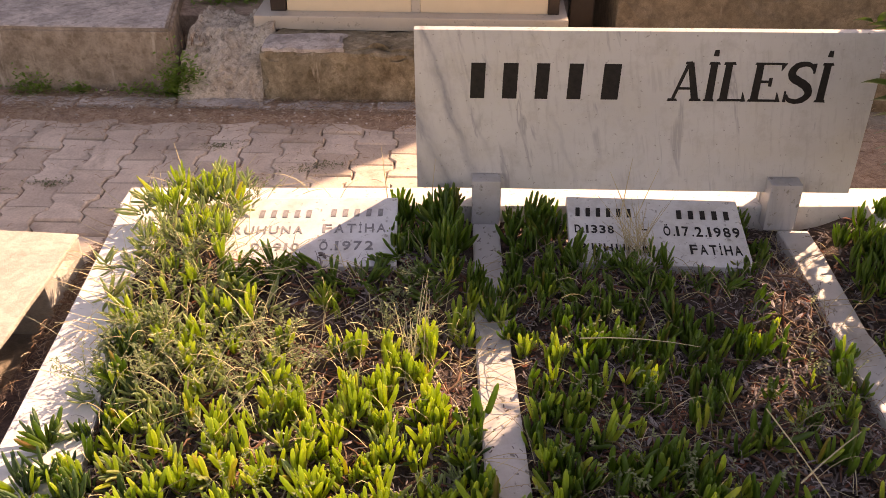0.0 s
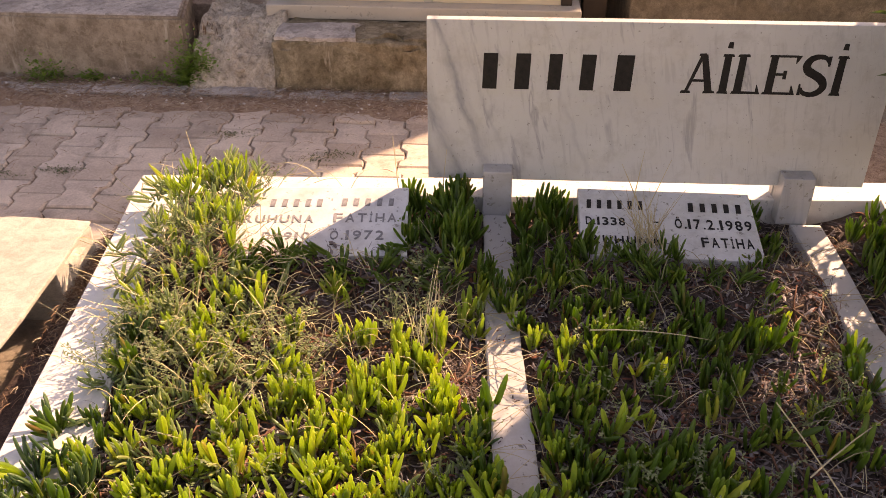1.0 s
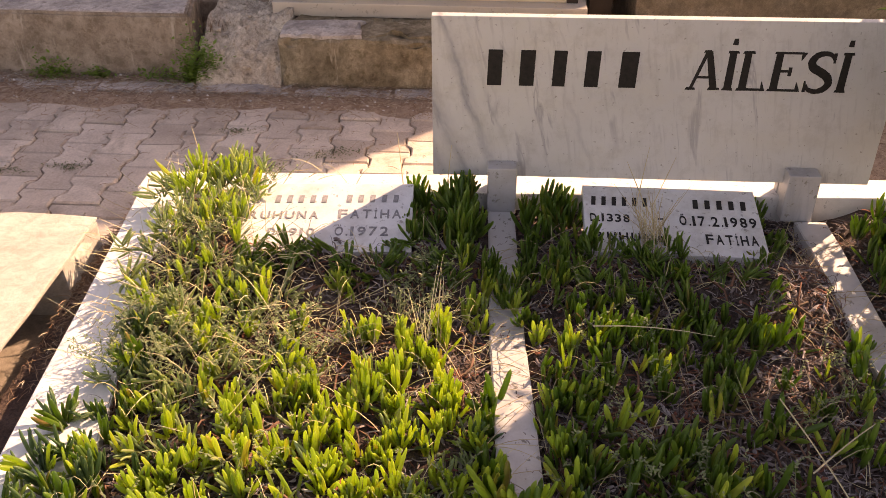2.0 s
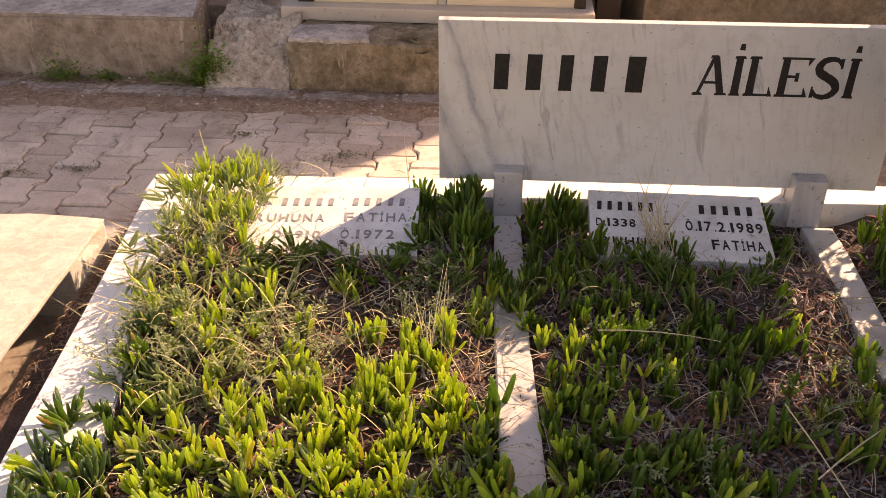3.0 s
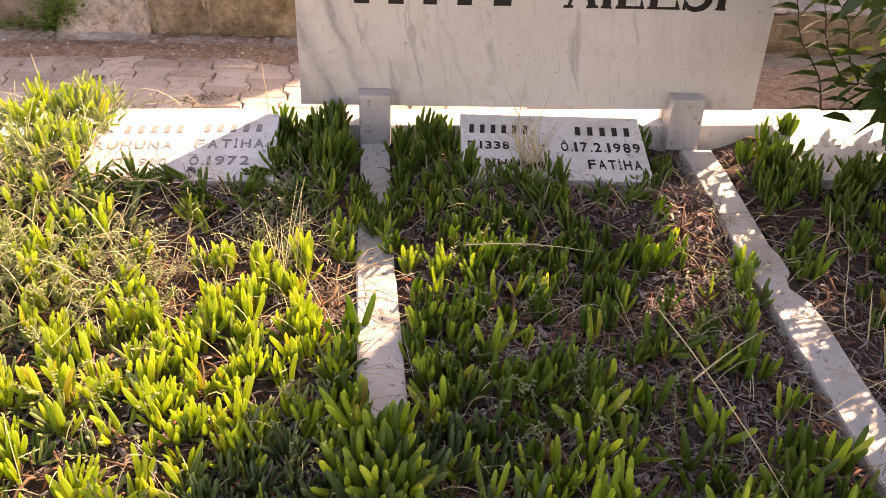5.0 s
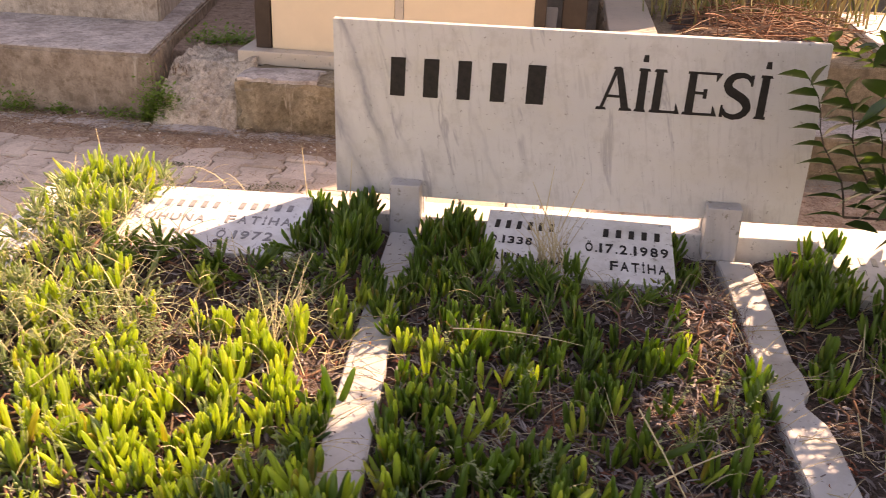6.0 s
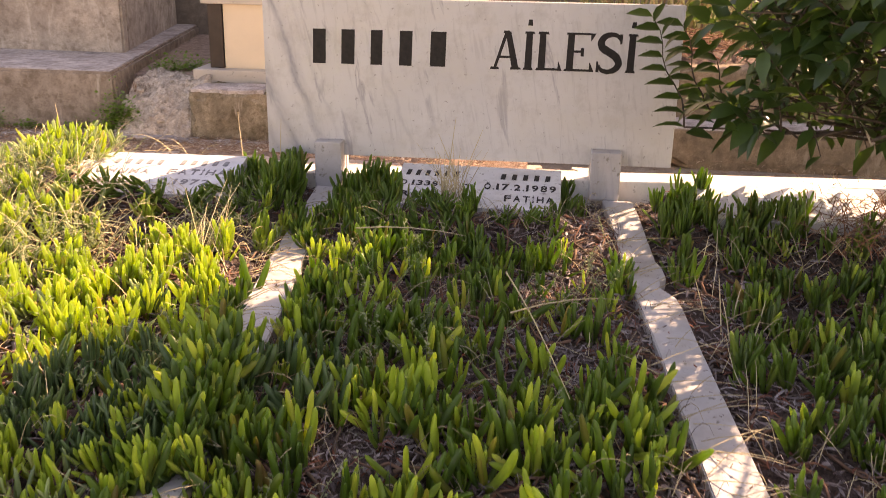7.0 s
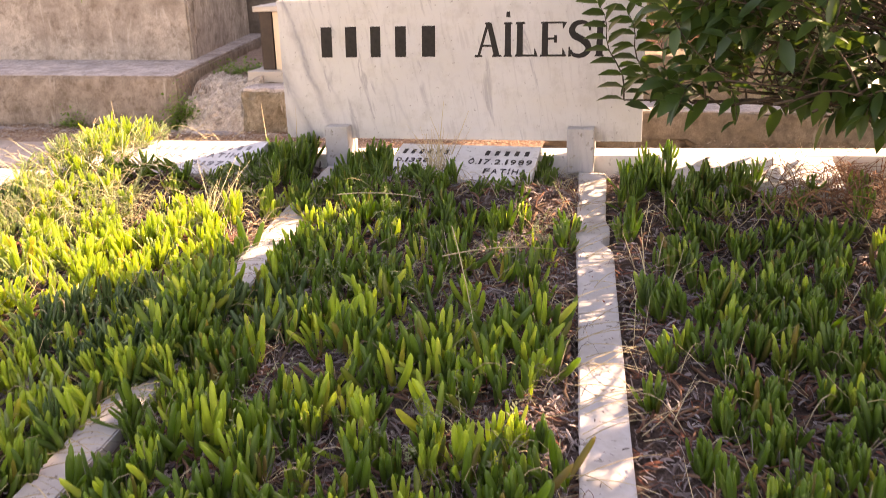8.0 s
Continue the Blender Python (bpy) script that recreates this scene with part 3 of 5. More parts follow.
def earth_mound():
    vs, n = [], 24
    for j in range(n + 1):
        for i in range(n + 1):
            u, v = i / n, j / n
            rim = min(1.0, 5 * min(u, 1 - u, v, 1 - v))
            x, y = 0.48 + 1.0 * u, 1.86 + 1.1 * v
            vs.append((x, y, 0.405 + rim * (0.05 + 0.05 * noise.noise(Vector((x * 4, y * 4, 8))) + 0.02 * noise.noise(Vector((x * 17, y * 17, 8))))))
    return vs, [(j * (n + 1) + i, j * (n + 1) + i + 1, (j + 1) * (n + 1) + i + 1, (j + 1) * (n + 1) + i) for j in range(n) for i in range(n)]


tagged(part("earth_mound", earth_mound(), M_SOIL, None, "", True), "mound of brown earth on a low tomb", "earth")
tagged(part("marble_post", block(-0.055, 0.065, 1.85, 1.96, -0.04, 0.80, 0.006), M_DARK), "dark stone post beside the tiled tomb", "post")
tagged(part("marble_border", block(0.18, 0.42, 1.9, 3.0, 0.38, 0.46, 0.008), M_BASE), "pale marble grave border", "border")


# ---- the grave enclosure ----
def far_kerb():
    # it rises a little along its length
    bm = block(-1.715, 1.95, 0.004, 0.130, -0.03, KZ, 0.006, 2, 0.25, 0.0012, 4.0)
    for v in bm.verts:
        if v.co.z > 0.1:
            v.co.z += 0.022 * (v.co.x + 1.70)
    tagged(part("kerb_far", bm, M_KERB), "white marble kerb along the head of the graves, sunlit", "kerb", kind="structure")


far_kerb()
tagged(part("kerb_left", strip_block([(0.002, -1.704, -1.55), (-0.2, -1.690, -1.535), (-0.6, -1.675, -1.50), (-1.1, -1.662, -1.44), (-2.6, -1.62, -1.39)], -0.03, KZ), M_KERB), "white marble kerb on the long side of the graves", "kerb", kind="structure")
tagged(part("divider_kerb_1", strip_block([(-0.062, -0.517, -0.432), (-0.71, -0.499, -0.402), (-0.73, -0.497, -0.398), (-1.16, -0.472, -0.365), (-1.6, -0.455, -0.356), (-2.1, -0.436, -0.346), (-2.6, -0.415, -0.33)], -0.03, KZ - 0.003), M_DIV), "weathered white marble divider between two graves", "kerb", kind="structure")
tagged(part("divider_kerb_2", strip_block([(-0.062, 0.472, 0.572), (-0.20, 0.484, 0.583), (-0.42, 0.497, 0.592), (-0.56, 0.505, 0.599), (-0.61, 0.508, 0.613), (-0.675, 0.513, 0.617), (-0.70, 0.515, 0.598), (-0.74, 0.518, 0.594), (-0.80, 0.524, 0.630), (-0.86, 0.529, 0.639), (-1.02, 0.546, 0.650), (-1.25, 0.566, 0.669), (-1.45, 0.582, 0.687), (-1.73, 0.605, 0.709), (-1.95, 0.624, 0.729), (-2.6, 0.675, 0.775)], -0.03, KZ - 0.003, 0.003), M_DIV), "weathered white marble divider with a chipped stepped edge", "kerb", kind="structure")
tagged(part("kerb_right", strip_block([(0.0, 1.80, 1.95), (-1.2, 1.81, 1.96), (-2.6, 1.82, 1.97)], -0.03, KZ), M_KERB), "white marble kerb closing the graves", "kerb", kind="structure")
tagged(part("kerb_near", block(-1.64, 1.97, -2.75, -2.604, -0.25, KZ - 0.19, 0.006), M_KERB), "white marble kerb at the foot of the graves", "kerb", kind="structure")


def serif_letter(ch, w, h, lean):
    """A hand-cut serif capital of thick and thin strokes, w by h metres, facing up (z)."""
    thick, fine = 0.0235, 0.0105
    up, flat, line = {
        "A": (((0.10, 0, 0.50, 1, fine, fine), (0.86, 0, 0.54, 1, thick, thick * 0.8)), ((0.24, 0.74, 0.30), (-0.06, 0.28, 0.0), (0.66, 1.06, 0.0), (0.36, 0.62, 0.96)), ()),
        "İ": (((0.5, 0, 0.5, 1, thick, thick * 0.9), (0.52, 1.16, 0.52, 1.32, 0.016, 0.012)), ((0.06, 0.94, 0.0), (0.08, 0.94, 0.95)), ()),
        "L": (((0.24, 0, 0.24, 1, thick, thick * 0.9), (0.97, 0, 0.90, 0.24, fine * 1.4, 0.002)), ((0.02, 0.98, 0.0), (0.04, 0.48, 0.95)), ()),
        "E": (((0.22, 0, 0.22, 1, thick, thick * 0.9), (0.97, 0, 0.90, 0.24, fine * 1.6, 0.002), (0.90, 0.80, 0.96, 1, 0.002, fine * 1.6), (0.62, 0.40, 0.62, 0.62, fine, fine)), ((0.02, 0.98, 0.0), (0.04, 0.97, 0.95), (0.22, 0.62, 0.49)), ()),
        "S": (((0.10, 0.0, 0.08, 0.28, fine, fine * 0.6), (0.90, 0.74, 0.88, 1.0, fine * 0.6, fine)), (),
              ((0.88, 0.84), (0.76, 0.95), (0.54, 0.985), (0.30, 0.93), (0.17, 0.78), (0.24, 0.63), (0.48, 0.53), (0.74, 0.41), (0.86, 0.24), (0.74, 0.08), (0.48, 0.015), (0.24, 0.06), (0.10, 0.18))),
    }[ch]
    vs, fs = [], []

    def quad(pts, z):
        k = len(vs)
        vs.extend((x + lean * y, y, zz) for zz in (0.0, z) for x, y in pts)
        fs.append((k + 4, k + 5, k + 6, k + 7))
        fs.extend((k + q, k + (q + 1) % 4, k + 4 + (q + 1) % 4, k + 4 + q) for q in range(4))

    z = 0.0012
    for xa, ya, xb, yb, ta, tb in up:
        quad([(xa * w - ta / 2, ya * h), (xa * w + ta / 2, ya * h), (xb * w + tb / 2, yb * h), (xb * w - tb / 2, yb * h)], z)
        z += 0.00008
    for xa, xb, y in flat:
        quad([(xa * w, y * h), (xb * w, y * h), (xb * w - 0.003, y * h + 0.008), (xa * w + 0.003, y * h + 0.008)], z)
        z += 0.00008
    # a smooth curve through the points
    fair = []
    for i in range(len(line) - 1):
        p0, p1, p2, p3 = (Vector(line[max(0, min(len(line) - 1, i + k))]) for k in (-1, 0, 1, 2))
        for q in (0.0, 0.25, 0.5, 0.75):
            fair.append(tuple(0.5 * (2 * p1 + (p2 - p0) * q + (2 * p0 - 5 * p1 + 4 * p2 - p3) * q * q + (3 * p1 - p0 - 3 * p2 + p3) * q ** 3)))
    line = fair + list(line[-1:])
    n = len(line)
    rim = []
    for i, (x, y) in enumerate(line):
        p = Vector((x * w, y * h))
        d = (Vector((line[min(i + 1, n - 1)][0] * w, line[min(i + 1, n - 1)][1] * h)) - Vector((line[max(i - 1, 0)][0] * w, line[max(i - 1, 0)][1] * h))).normalized()
        t = 0.5 * (fine + (thick * 1.1 - fine) * max(0.0, math.sin(math.pi * i / (n - 1))) ** 1.5)
        rim.append((p + Vector((-d.y, d.x)) * t, p - Vector((-d.y, d.x)) * t))
    for (a, b), (c, d) in zip(rim, rim[1:]):
        quad([tuple(a), tuple(b), tuple(d), tuple(c)], z)
    # cut by hand: no edge is quite true
    vs = [(x + 0.0016 * noise.noise(Vector((x * 90 + w * 500, y * 90, 0))), y + 0.0016 * noise.noise(Vector((x * 90, y * 90 + w * 500, 7))), zz) for x, y, zz in vs]
    return vs, fs


def headstone():
    t = thing("headstone", "wide grey-veined white marble family headstone on two posts", "headstone", pose(0, 0, 0, 0, -0.45, 0))
    body = part("slab", block(-0.70, 0.70, 0.0, 0.032, GAP_Z, 0.828, 0.0025), M_SLAB, t)
    for ch, x0, x1 in (("A", 0.080, 0.173), ("İ", 0.181, 0.221), ("L", 0.225, 0.309), ("E", 0.317, 0.413), ("S", 0.421, 0.510), ("İ", 0.517, 0.557)):
        letter = part("letter", serif_letter(ch, x1 - x0, 0.124, 0.02), M_INK, body, "black painted letter cut in the marble")
        letter.matrix_local = Matrix.Translation((x0, 0.0, 0.609)) @ pose(0, 0, 0, 90, 0, 0)
    spans = [(-0.548, -0.460), (-0.450, -0.360), (-0.347, -0.268), (-0.250, -0.165), (-0.149, -0.045)]
    for x0, x1 in spans:
        w = x1 - x0
        b = part("name_bar", bars([(0.20 * w, 0.70 * w)], 0.115, 0.0012, 0.03), M_INK, body, "black painted bar")
        b.matrix_local = Matrix.Translation((x0, 0.0, 0.611)) @ pose(0, 0, 0, 90, 0, 0)
    for x0, x1 in ((-0.521, -0.426), (0.428, 0.528)):
        p = part("post", block(x0, x1, -0.060, -0.001, KZ - 0.012, 0.351, 0.005, 2, 0.05, 0.0012, x0), M_POST, t, "short marble post holding the slab")
        part("seat", block(x0 + 0.004, x1 - 0.004, -0.002, 0.040, KZ - 0.01, GAP_Z, 0.003), M_POST, p)
        part("rear_cheek", block(x0, x1, 0.033, 0.066, KZ - 0.012, 0.351, 0.004), M_POST, p)
    return t


headstone()


def plaque(label, corner, turn, tilt, w, d, rows):
    """A thin marble tablet; rows: (kind, x0, x1, y of the foot, height, what), x and y as shares of its width and depth."""
    t = thing("name_plaque", label, "plaque", Matrix.Translation(corner) @ pose(0, 0, 0, tilt, 0, turn))
    slab = part("tablet", block(0, w, -d, 0, -0.035, 0, 0.003, 2, 0.06, 0.0006, w * 9), M_PLAQUE, t)
    for kind, x0, x1, y, h, what, mat in rows:
        wide = (x1 - x0) * w
        if kind == "bar":
            for b0, b1 in even(0, wide, what, 0.42):
                ob = part("name_bar", bars([(0.0, b1 - b0)], h * 0.85, 0.0015, 0.06), mat, slab, "faded plain bar")
                ob.matrix_local = Matrix.Translation((x0 * w + b0, -y * d, 0.0003))
            continue
        share = [{".": 0.38, "1": 0.62, "İ": 0.5, "I": 0.5}.get(c, 1.0) for c in what]
        unit, at = wide / sum(share), 0.0
        for c, k in zip(what, share):
            tall = h * {".": 0.16, "İ": 1.22, "Ö": 1.22}.get(c, 1.0) * 0.82
            ob = part("letter", letters(c, unit * k * (0.45 if c in ".1İI" else 0.74), tall, 0.0015, 0.012), mat, slab, "faded black letter")
            ob.matrix_local = Matrix.Translation((x0 * w + at, -y * d, 0.0003))
            at += unit * k
    return t


plaque("white marble plaque half in sun with worn grey lettering", (-1.285, -0.095, 0.284), 3.5, 9.5, 0.525, 0.325, (
    ("bar", 0.05, 0.12, 0.30, 0.042, 1, M_FADED), ("bar", 0.17, 0.52, 0.30, 0.042, 5, M_FADED), ("bar", 0.60, 0.95, 0.29, 0.042, 5, M_FADED),
    ("text", 0.03, 0.46, 0.54, 0.044, "RUHUNA", M_FADED), ("text", 0.56, 0.95, 0.53, 0.050, "FATİHA", M_FADED),
    ("text", 0.16, 0.45, 0.78, 0.042, "D.1910", M_FADED), ("text", 0.55, 0.88, 0.78, 0.050, "Ö.1972", M_FADED)))
plaque("white marble plaque in shade with black lettering", (-0.215, -0.026, 0.280), -0.8, 10.5, 0.545, 0.312, (
    ("bar", 0.045, 0.40, 0.31, 0.048, 6, M_INK), ("bar", 0.63, 0.97, 0.31, 0.048, 5, M_INK),
    ("text", 0.035, 0.27, 0.56, 0.044, "D.1338", M_INK), ("bar", 0.42, 0.49, 0.50, 0.006, 1, M_INK), ("text", 0.54, 0.985, 0.57, 0.054, "Ö.17.2.1989", M_INK),
    ("text", 0.055, 0.46, 0.83, 0.044, "RUHUNA", M_INK), ("text", 0.67, 0.97, 0.83, 0.052, "FATİHA", M_INK)))
plaque("sunlit white marble plaque with almost vanished lettering", (0.765, 0.000, 0.259), 0.0, 8, 0.60, 0.30, (
    ("bar", 0.10, 0.44, 0.42, 0.050, 6, M_WORN), ("bar", 0.66, 0.94, 0.44, 0.046, 5, M_WORN), ("bar", 0.2, 0.62, 0.68, 0.030, 7, M_WORN)))


# slab of the neighbouring grave
def neighbour_slab():
    t = thing("concrete_slab", "sunlit sandy concrete grave slab with worn edges", "slab")
    part("plate", block(-3.3, -1.815, -2.4, -0.105, 0.134, 0.152, 0.006, 2, 0.14, 0.003, 31.0, 0.015), M_LSLAB, t)
    # base set far back: a made-up recess that stands for shade on the side
    part("base", block(-3.25, -2.0, -2.35, -0.12, -0.3, 0.135, 0.01), M_LSLAB, t)
    # full-height block added where the side is in sun
    part("corner_pier", block(-2.1, -1.822, -0.39, -0.112, -0.3, 0.136, 0.012, 2, 0.06, 0.006, 33.0, 0.03), M_LSLAB, t, "rough flush corner block, added so this end looks sunlit")
    return t


neighbour_slab()


# ---- planting ----
def centre_x(y):
    """The middle of the first divider at y."""
    return -0.474 - min(0, y + 0.06) * 0.05


def right_x(y):
    return 0.522 - min(0, y + 0.06) * 0.078


def soil_z(x, y):
    z = 0.160 + 0.026 * noise.noise(Vector((x * 3, y * 3, 0))) + 0.012 * noise.noise(Vector((x * 14, y * 14, 3)))
    if x < -0.5:
        z += 0.03 * math.exp(-((x + 1.05) / 0.4) ** 2)
    # raised in front of the plaques and against the high kerb
    if x > right_x(y) + 0.05:
        z += 0.03 * math.exp(-((y + 0.40) / 0.16) ** 2) + 0.045 * math.exp(-((y + 0.02) / 0.12) ** 2)
    else:
        z += 0.055 * math.exp(-((y + 0.40) / 0.12) ** 2)
    if x < 0.10:
        z += 0.015 * math.exp(-((y + 0.58) / 0.12) ** 2)
    for c, hw in ((centre_x(y), 0.085), (right_x(y) + 0.03, 0.10)):
        k = min(1.0, max(0.0, (abs(x - c) - 0.05) / hw))
        z = min(z, 0.158 + (z - 0.158) * k) if z > 0.158 else z
    return z + fall(y)


def soil_bed(x0, x1, y0, y1):
    nx, ny = int((x1 - x0) / 0.035), int((y1 - y0) / 0.035)
    vs = []
    for j in range(ny + 1):
        for i in range(nx + 1):
            x, y = x0 + (x1 - x0) * i / nx, y0 + (y1 - y0) * j / ny
            vs.append((x, y, soil_z(x, y)))
    fs = [(j * (nx + 1) + i, j * (nx + 1) + i + 1, (j + 1) * (nx + 1) + i + 1, (j + 1) * (nx + 1) + i) for j in range(ny) for i in range(nx)]
    return vs, fs


tagged(part("soil", soil_bed(-1.52, 1.82, -2.62, 0.01), M_SOIL, None, "", True), "dark dry soil of the grave beds", "soil", kind="structure")

rng = random.Random(5)


def finger_mesh(bend, belly):
    """One fleshy leaf of length 1 along z, bent towards -x."""
    vs, fs = [], []
    pts, rad = [], []
    for t, k in ((0.0, 0.72), (0.18, 0.90), (0.48, 1.0), (0.76, 0.92), (0.93, 0.66), (1.0, 0.16)):
        pts.append(Vector((-bend * t * t, 0, t)))
        rad.append(belly * k)
    tube(vs, fs, pts, rad, 6)
    for i, p in enumerate(pts):
        for q in range(6):
            v = Vector(vs[i * 6 + q])
            vs[i * 6 + q] = tuple(p + (v - p) * (1.12 if q % 2 == 0 else 0.84))
    return vs, fs


# stout leaves, then slender ones
FINGERS = [finger_mesh(b, w) for b, w in ((-0.08, 0.076), (0.0, 0.086), (0.06, 0.072), (0.10, 0.080), (0.17, 0.074), (0.26, 0.078),
                                          (-0.05, 0.056), (0.08, 0.062), (0.22, 0.054), (0.36, 0.060))]
FINGER_ARR = [(np.array(v), f) for v, f in FINGERS]


def shoot_plan(r, size, pairs, splay, kinds):
    """An upright shoot: pairs of fleshy leaves as (leaf kind, pose)."""
    out = []
    turn = r.uniform(0, 360)
    for p in range(pairs):
        up = p / max(1, pairs - 1)
        for s in range(2):
            if r.random() < 0.12:
                continue
            a = turn + 180 * s + r.uniform(-25, 25)
            tilt = splay * (1 - up) * 52 + r.uniform(1, 13)
            ln = size * r.uniform(0.7, 1.05) * (0.95 - 0.2 * abs(up - 0.4))
            m = pose(0, 0, size * 0.30 * p / pairs, 0, 0, a) @ pose(0.004, 0, 0, 0, tilt, 0) @ Matrix.Diagonal((ln, ln * r.uniform(0.8, 1.0), ln, 1))
            out.append((r.choice(kinds), m))
        turn += 90 + r.uniform(-20, 20)
    return out


def open_plan(r, size):
    """A shoot that forks: one spread pair of long leaves and an upright pair between them."""
    turn, out = r.uniform(0, 360), []
    for low in (True, False):
        for s in range(2):
            ln = size * (r.uniform(0.9, 1.15) if low else r.uniform(0.75, 1.0))
            m = pose(0, 0, 0.0 if low else 0.014, 0, 0, turn + 180 * s + r.uniform(-22, 22)) @ pose(0.004, 0, 0, 0, r.uniform(26, 58) if low else r.uniform(4, 18), 0)
            out.append((r.choice((2, 3, 4, 5)), m @ Matrix.Diagonal((ln * 0.95, ln * 0.8, ln, 1))))
        turn += 90 + r.uniform(-25, 25)
    return out


STOUT, SLIM = (0, 1, 2, 3, 4, 5), (6, 7, 8, 9)
BIG = [shoot_plan(rng, 0.098, rng.choice((2, 3, 3, 4)), rng.uniform(0.08, 0.55), STOUT) for _ in range(30)]
MID = [shoot_plan(rng, 0.096, rng.choice((2, 3, 3, 4)), rng.uniform(0.25, 0.9), SLIM + (2, 4)) for _ in range(30)]
OPEN = [open_plan(random.Random(300 + i), 0.118) for i in range(24)]
SMALL = [shoot_plan(rng, 0.084, rng.choice((2, 3, 3, 4)), rng.uniform(0.6, 1.4), SLIM + (2,)) for _ in range(24)]


class Heap:
    """Collects many small pieces for one joined mesh."""

    def __init__(self):
        self.vs, self.fs, self.n = [], [], 0

    def add(self, arr, faces, m):
        k = self.n
        p = arr @ np.array(m.to_3x3()).T + np.array(m.translation)
        self.vs.append(p)
        self.fs += [tuple(i + k for i in f) for f in faces]
        self.n += len(arr)

    def mesh(self):
        return [tuple(map(float, p)) for p in np.concatenate(self.vs)] if self.vs else [], self.fs


def on_plaque(x, y):
    return (-1.24 < x < -0.775 and -0.345 < y < -0.05) or (-0.205 < x < 0.32 and (-0.255 if x < 0.06 else -0.325) < y < 0.0) or (0.80 < x < 1.36 and -0.19 < y < -0.0)


def density(x, y):
    """Share of ground covered by shoots at a place."""
    n = 0.8 * noise.noise(Vector((x * 6, y * 6, 7))) + 0.8 * noise.noise(Vector((x * 15, y * 15, 9)))
    c, r = centre_x(y), right_x(y)
    if on_plaque(x, y) or y > 0.03:
        return 0.0
    if x < c - 0.05:
        if x < -1.60 or (x < -1.50 and y > -1.05 and noise.noise(Vector((y * 5, 1, 1))) < 0.05):
            return 0.0
        if y > -0.40 and x < -1.24:
            return 1.0
        if y > -0.40:
            return 0.9 if -0.78 < x < c - (0.07 if y > -0.25 else 0.05) else 0.0
        if y > -0.50:
            return 0.9
        if -0.85 < y < -0.42 and x > -1.15:
            return 0.36 + 1.5 * n
        return 0.96 + 0.8 * n
    if y > -0.03:
        return 0.0
    if x < c + 0.06:
        return 0.8 if -0.62 < y < -0.34 else 1.0 if -1.74 < y < -1.24 else 0.4 if y < -1.72 and x > c + 0.036 else 0.0
    if x < r - 0.06:
        if y > -0.47 and x < 0.30:
            return (0.85 if x < -0.20 else 0.9) if x < 0.04 else 0.75 if y < -0.34 else 0.2
        if x < c + 0.20 and (-1.3 < y < -0.55 or y < -1.6):
            return 0.95
        edge = (x - c) / (r - c)
        return max(0.0, 0.80 + 1.15 * n - 0.85 * max(0.0, edge - 0.42) * (1.8 if y > -1.4 else 0.8))
    if x < r + 0.08:
        return 0.0
    if x > 1.12 + 0.1 * n and y > -0.62:
        return 0.12
    if y > -0.42:
        return 0.75 + 0.8 * n
    if x < r + 0.24:
        return 0.12 + 0.5 * n
    return 0.70 + 1.5 * n


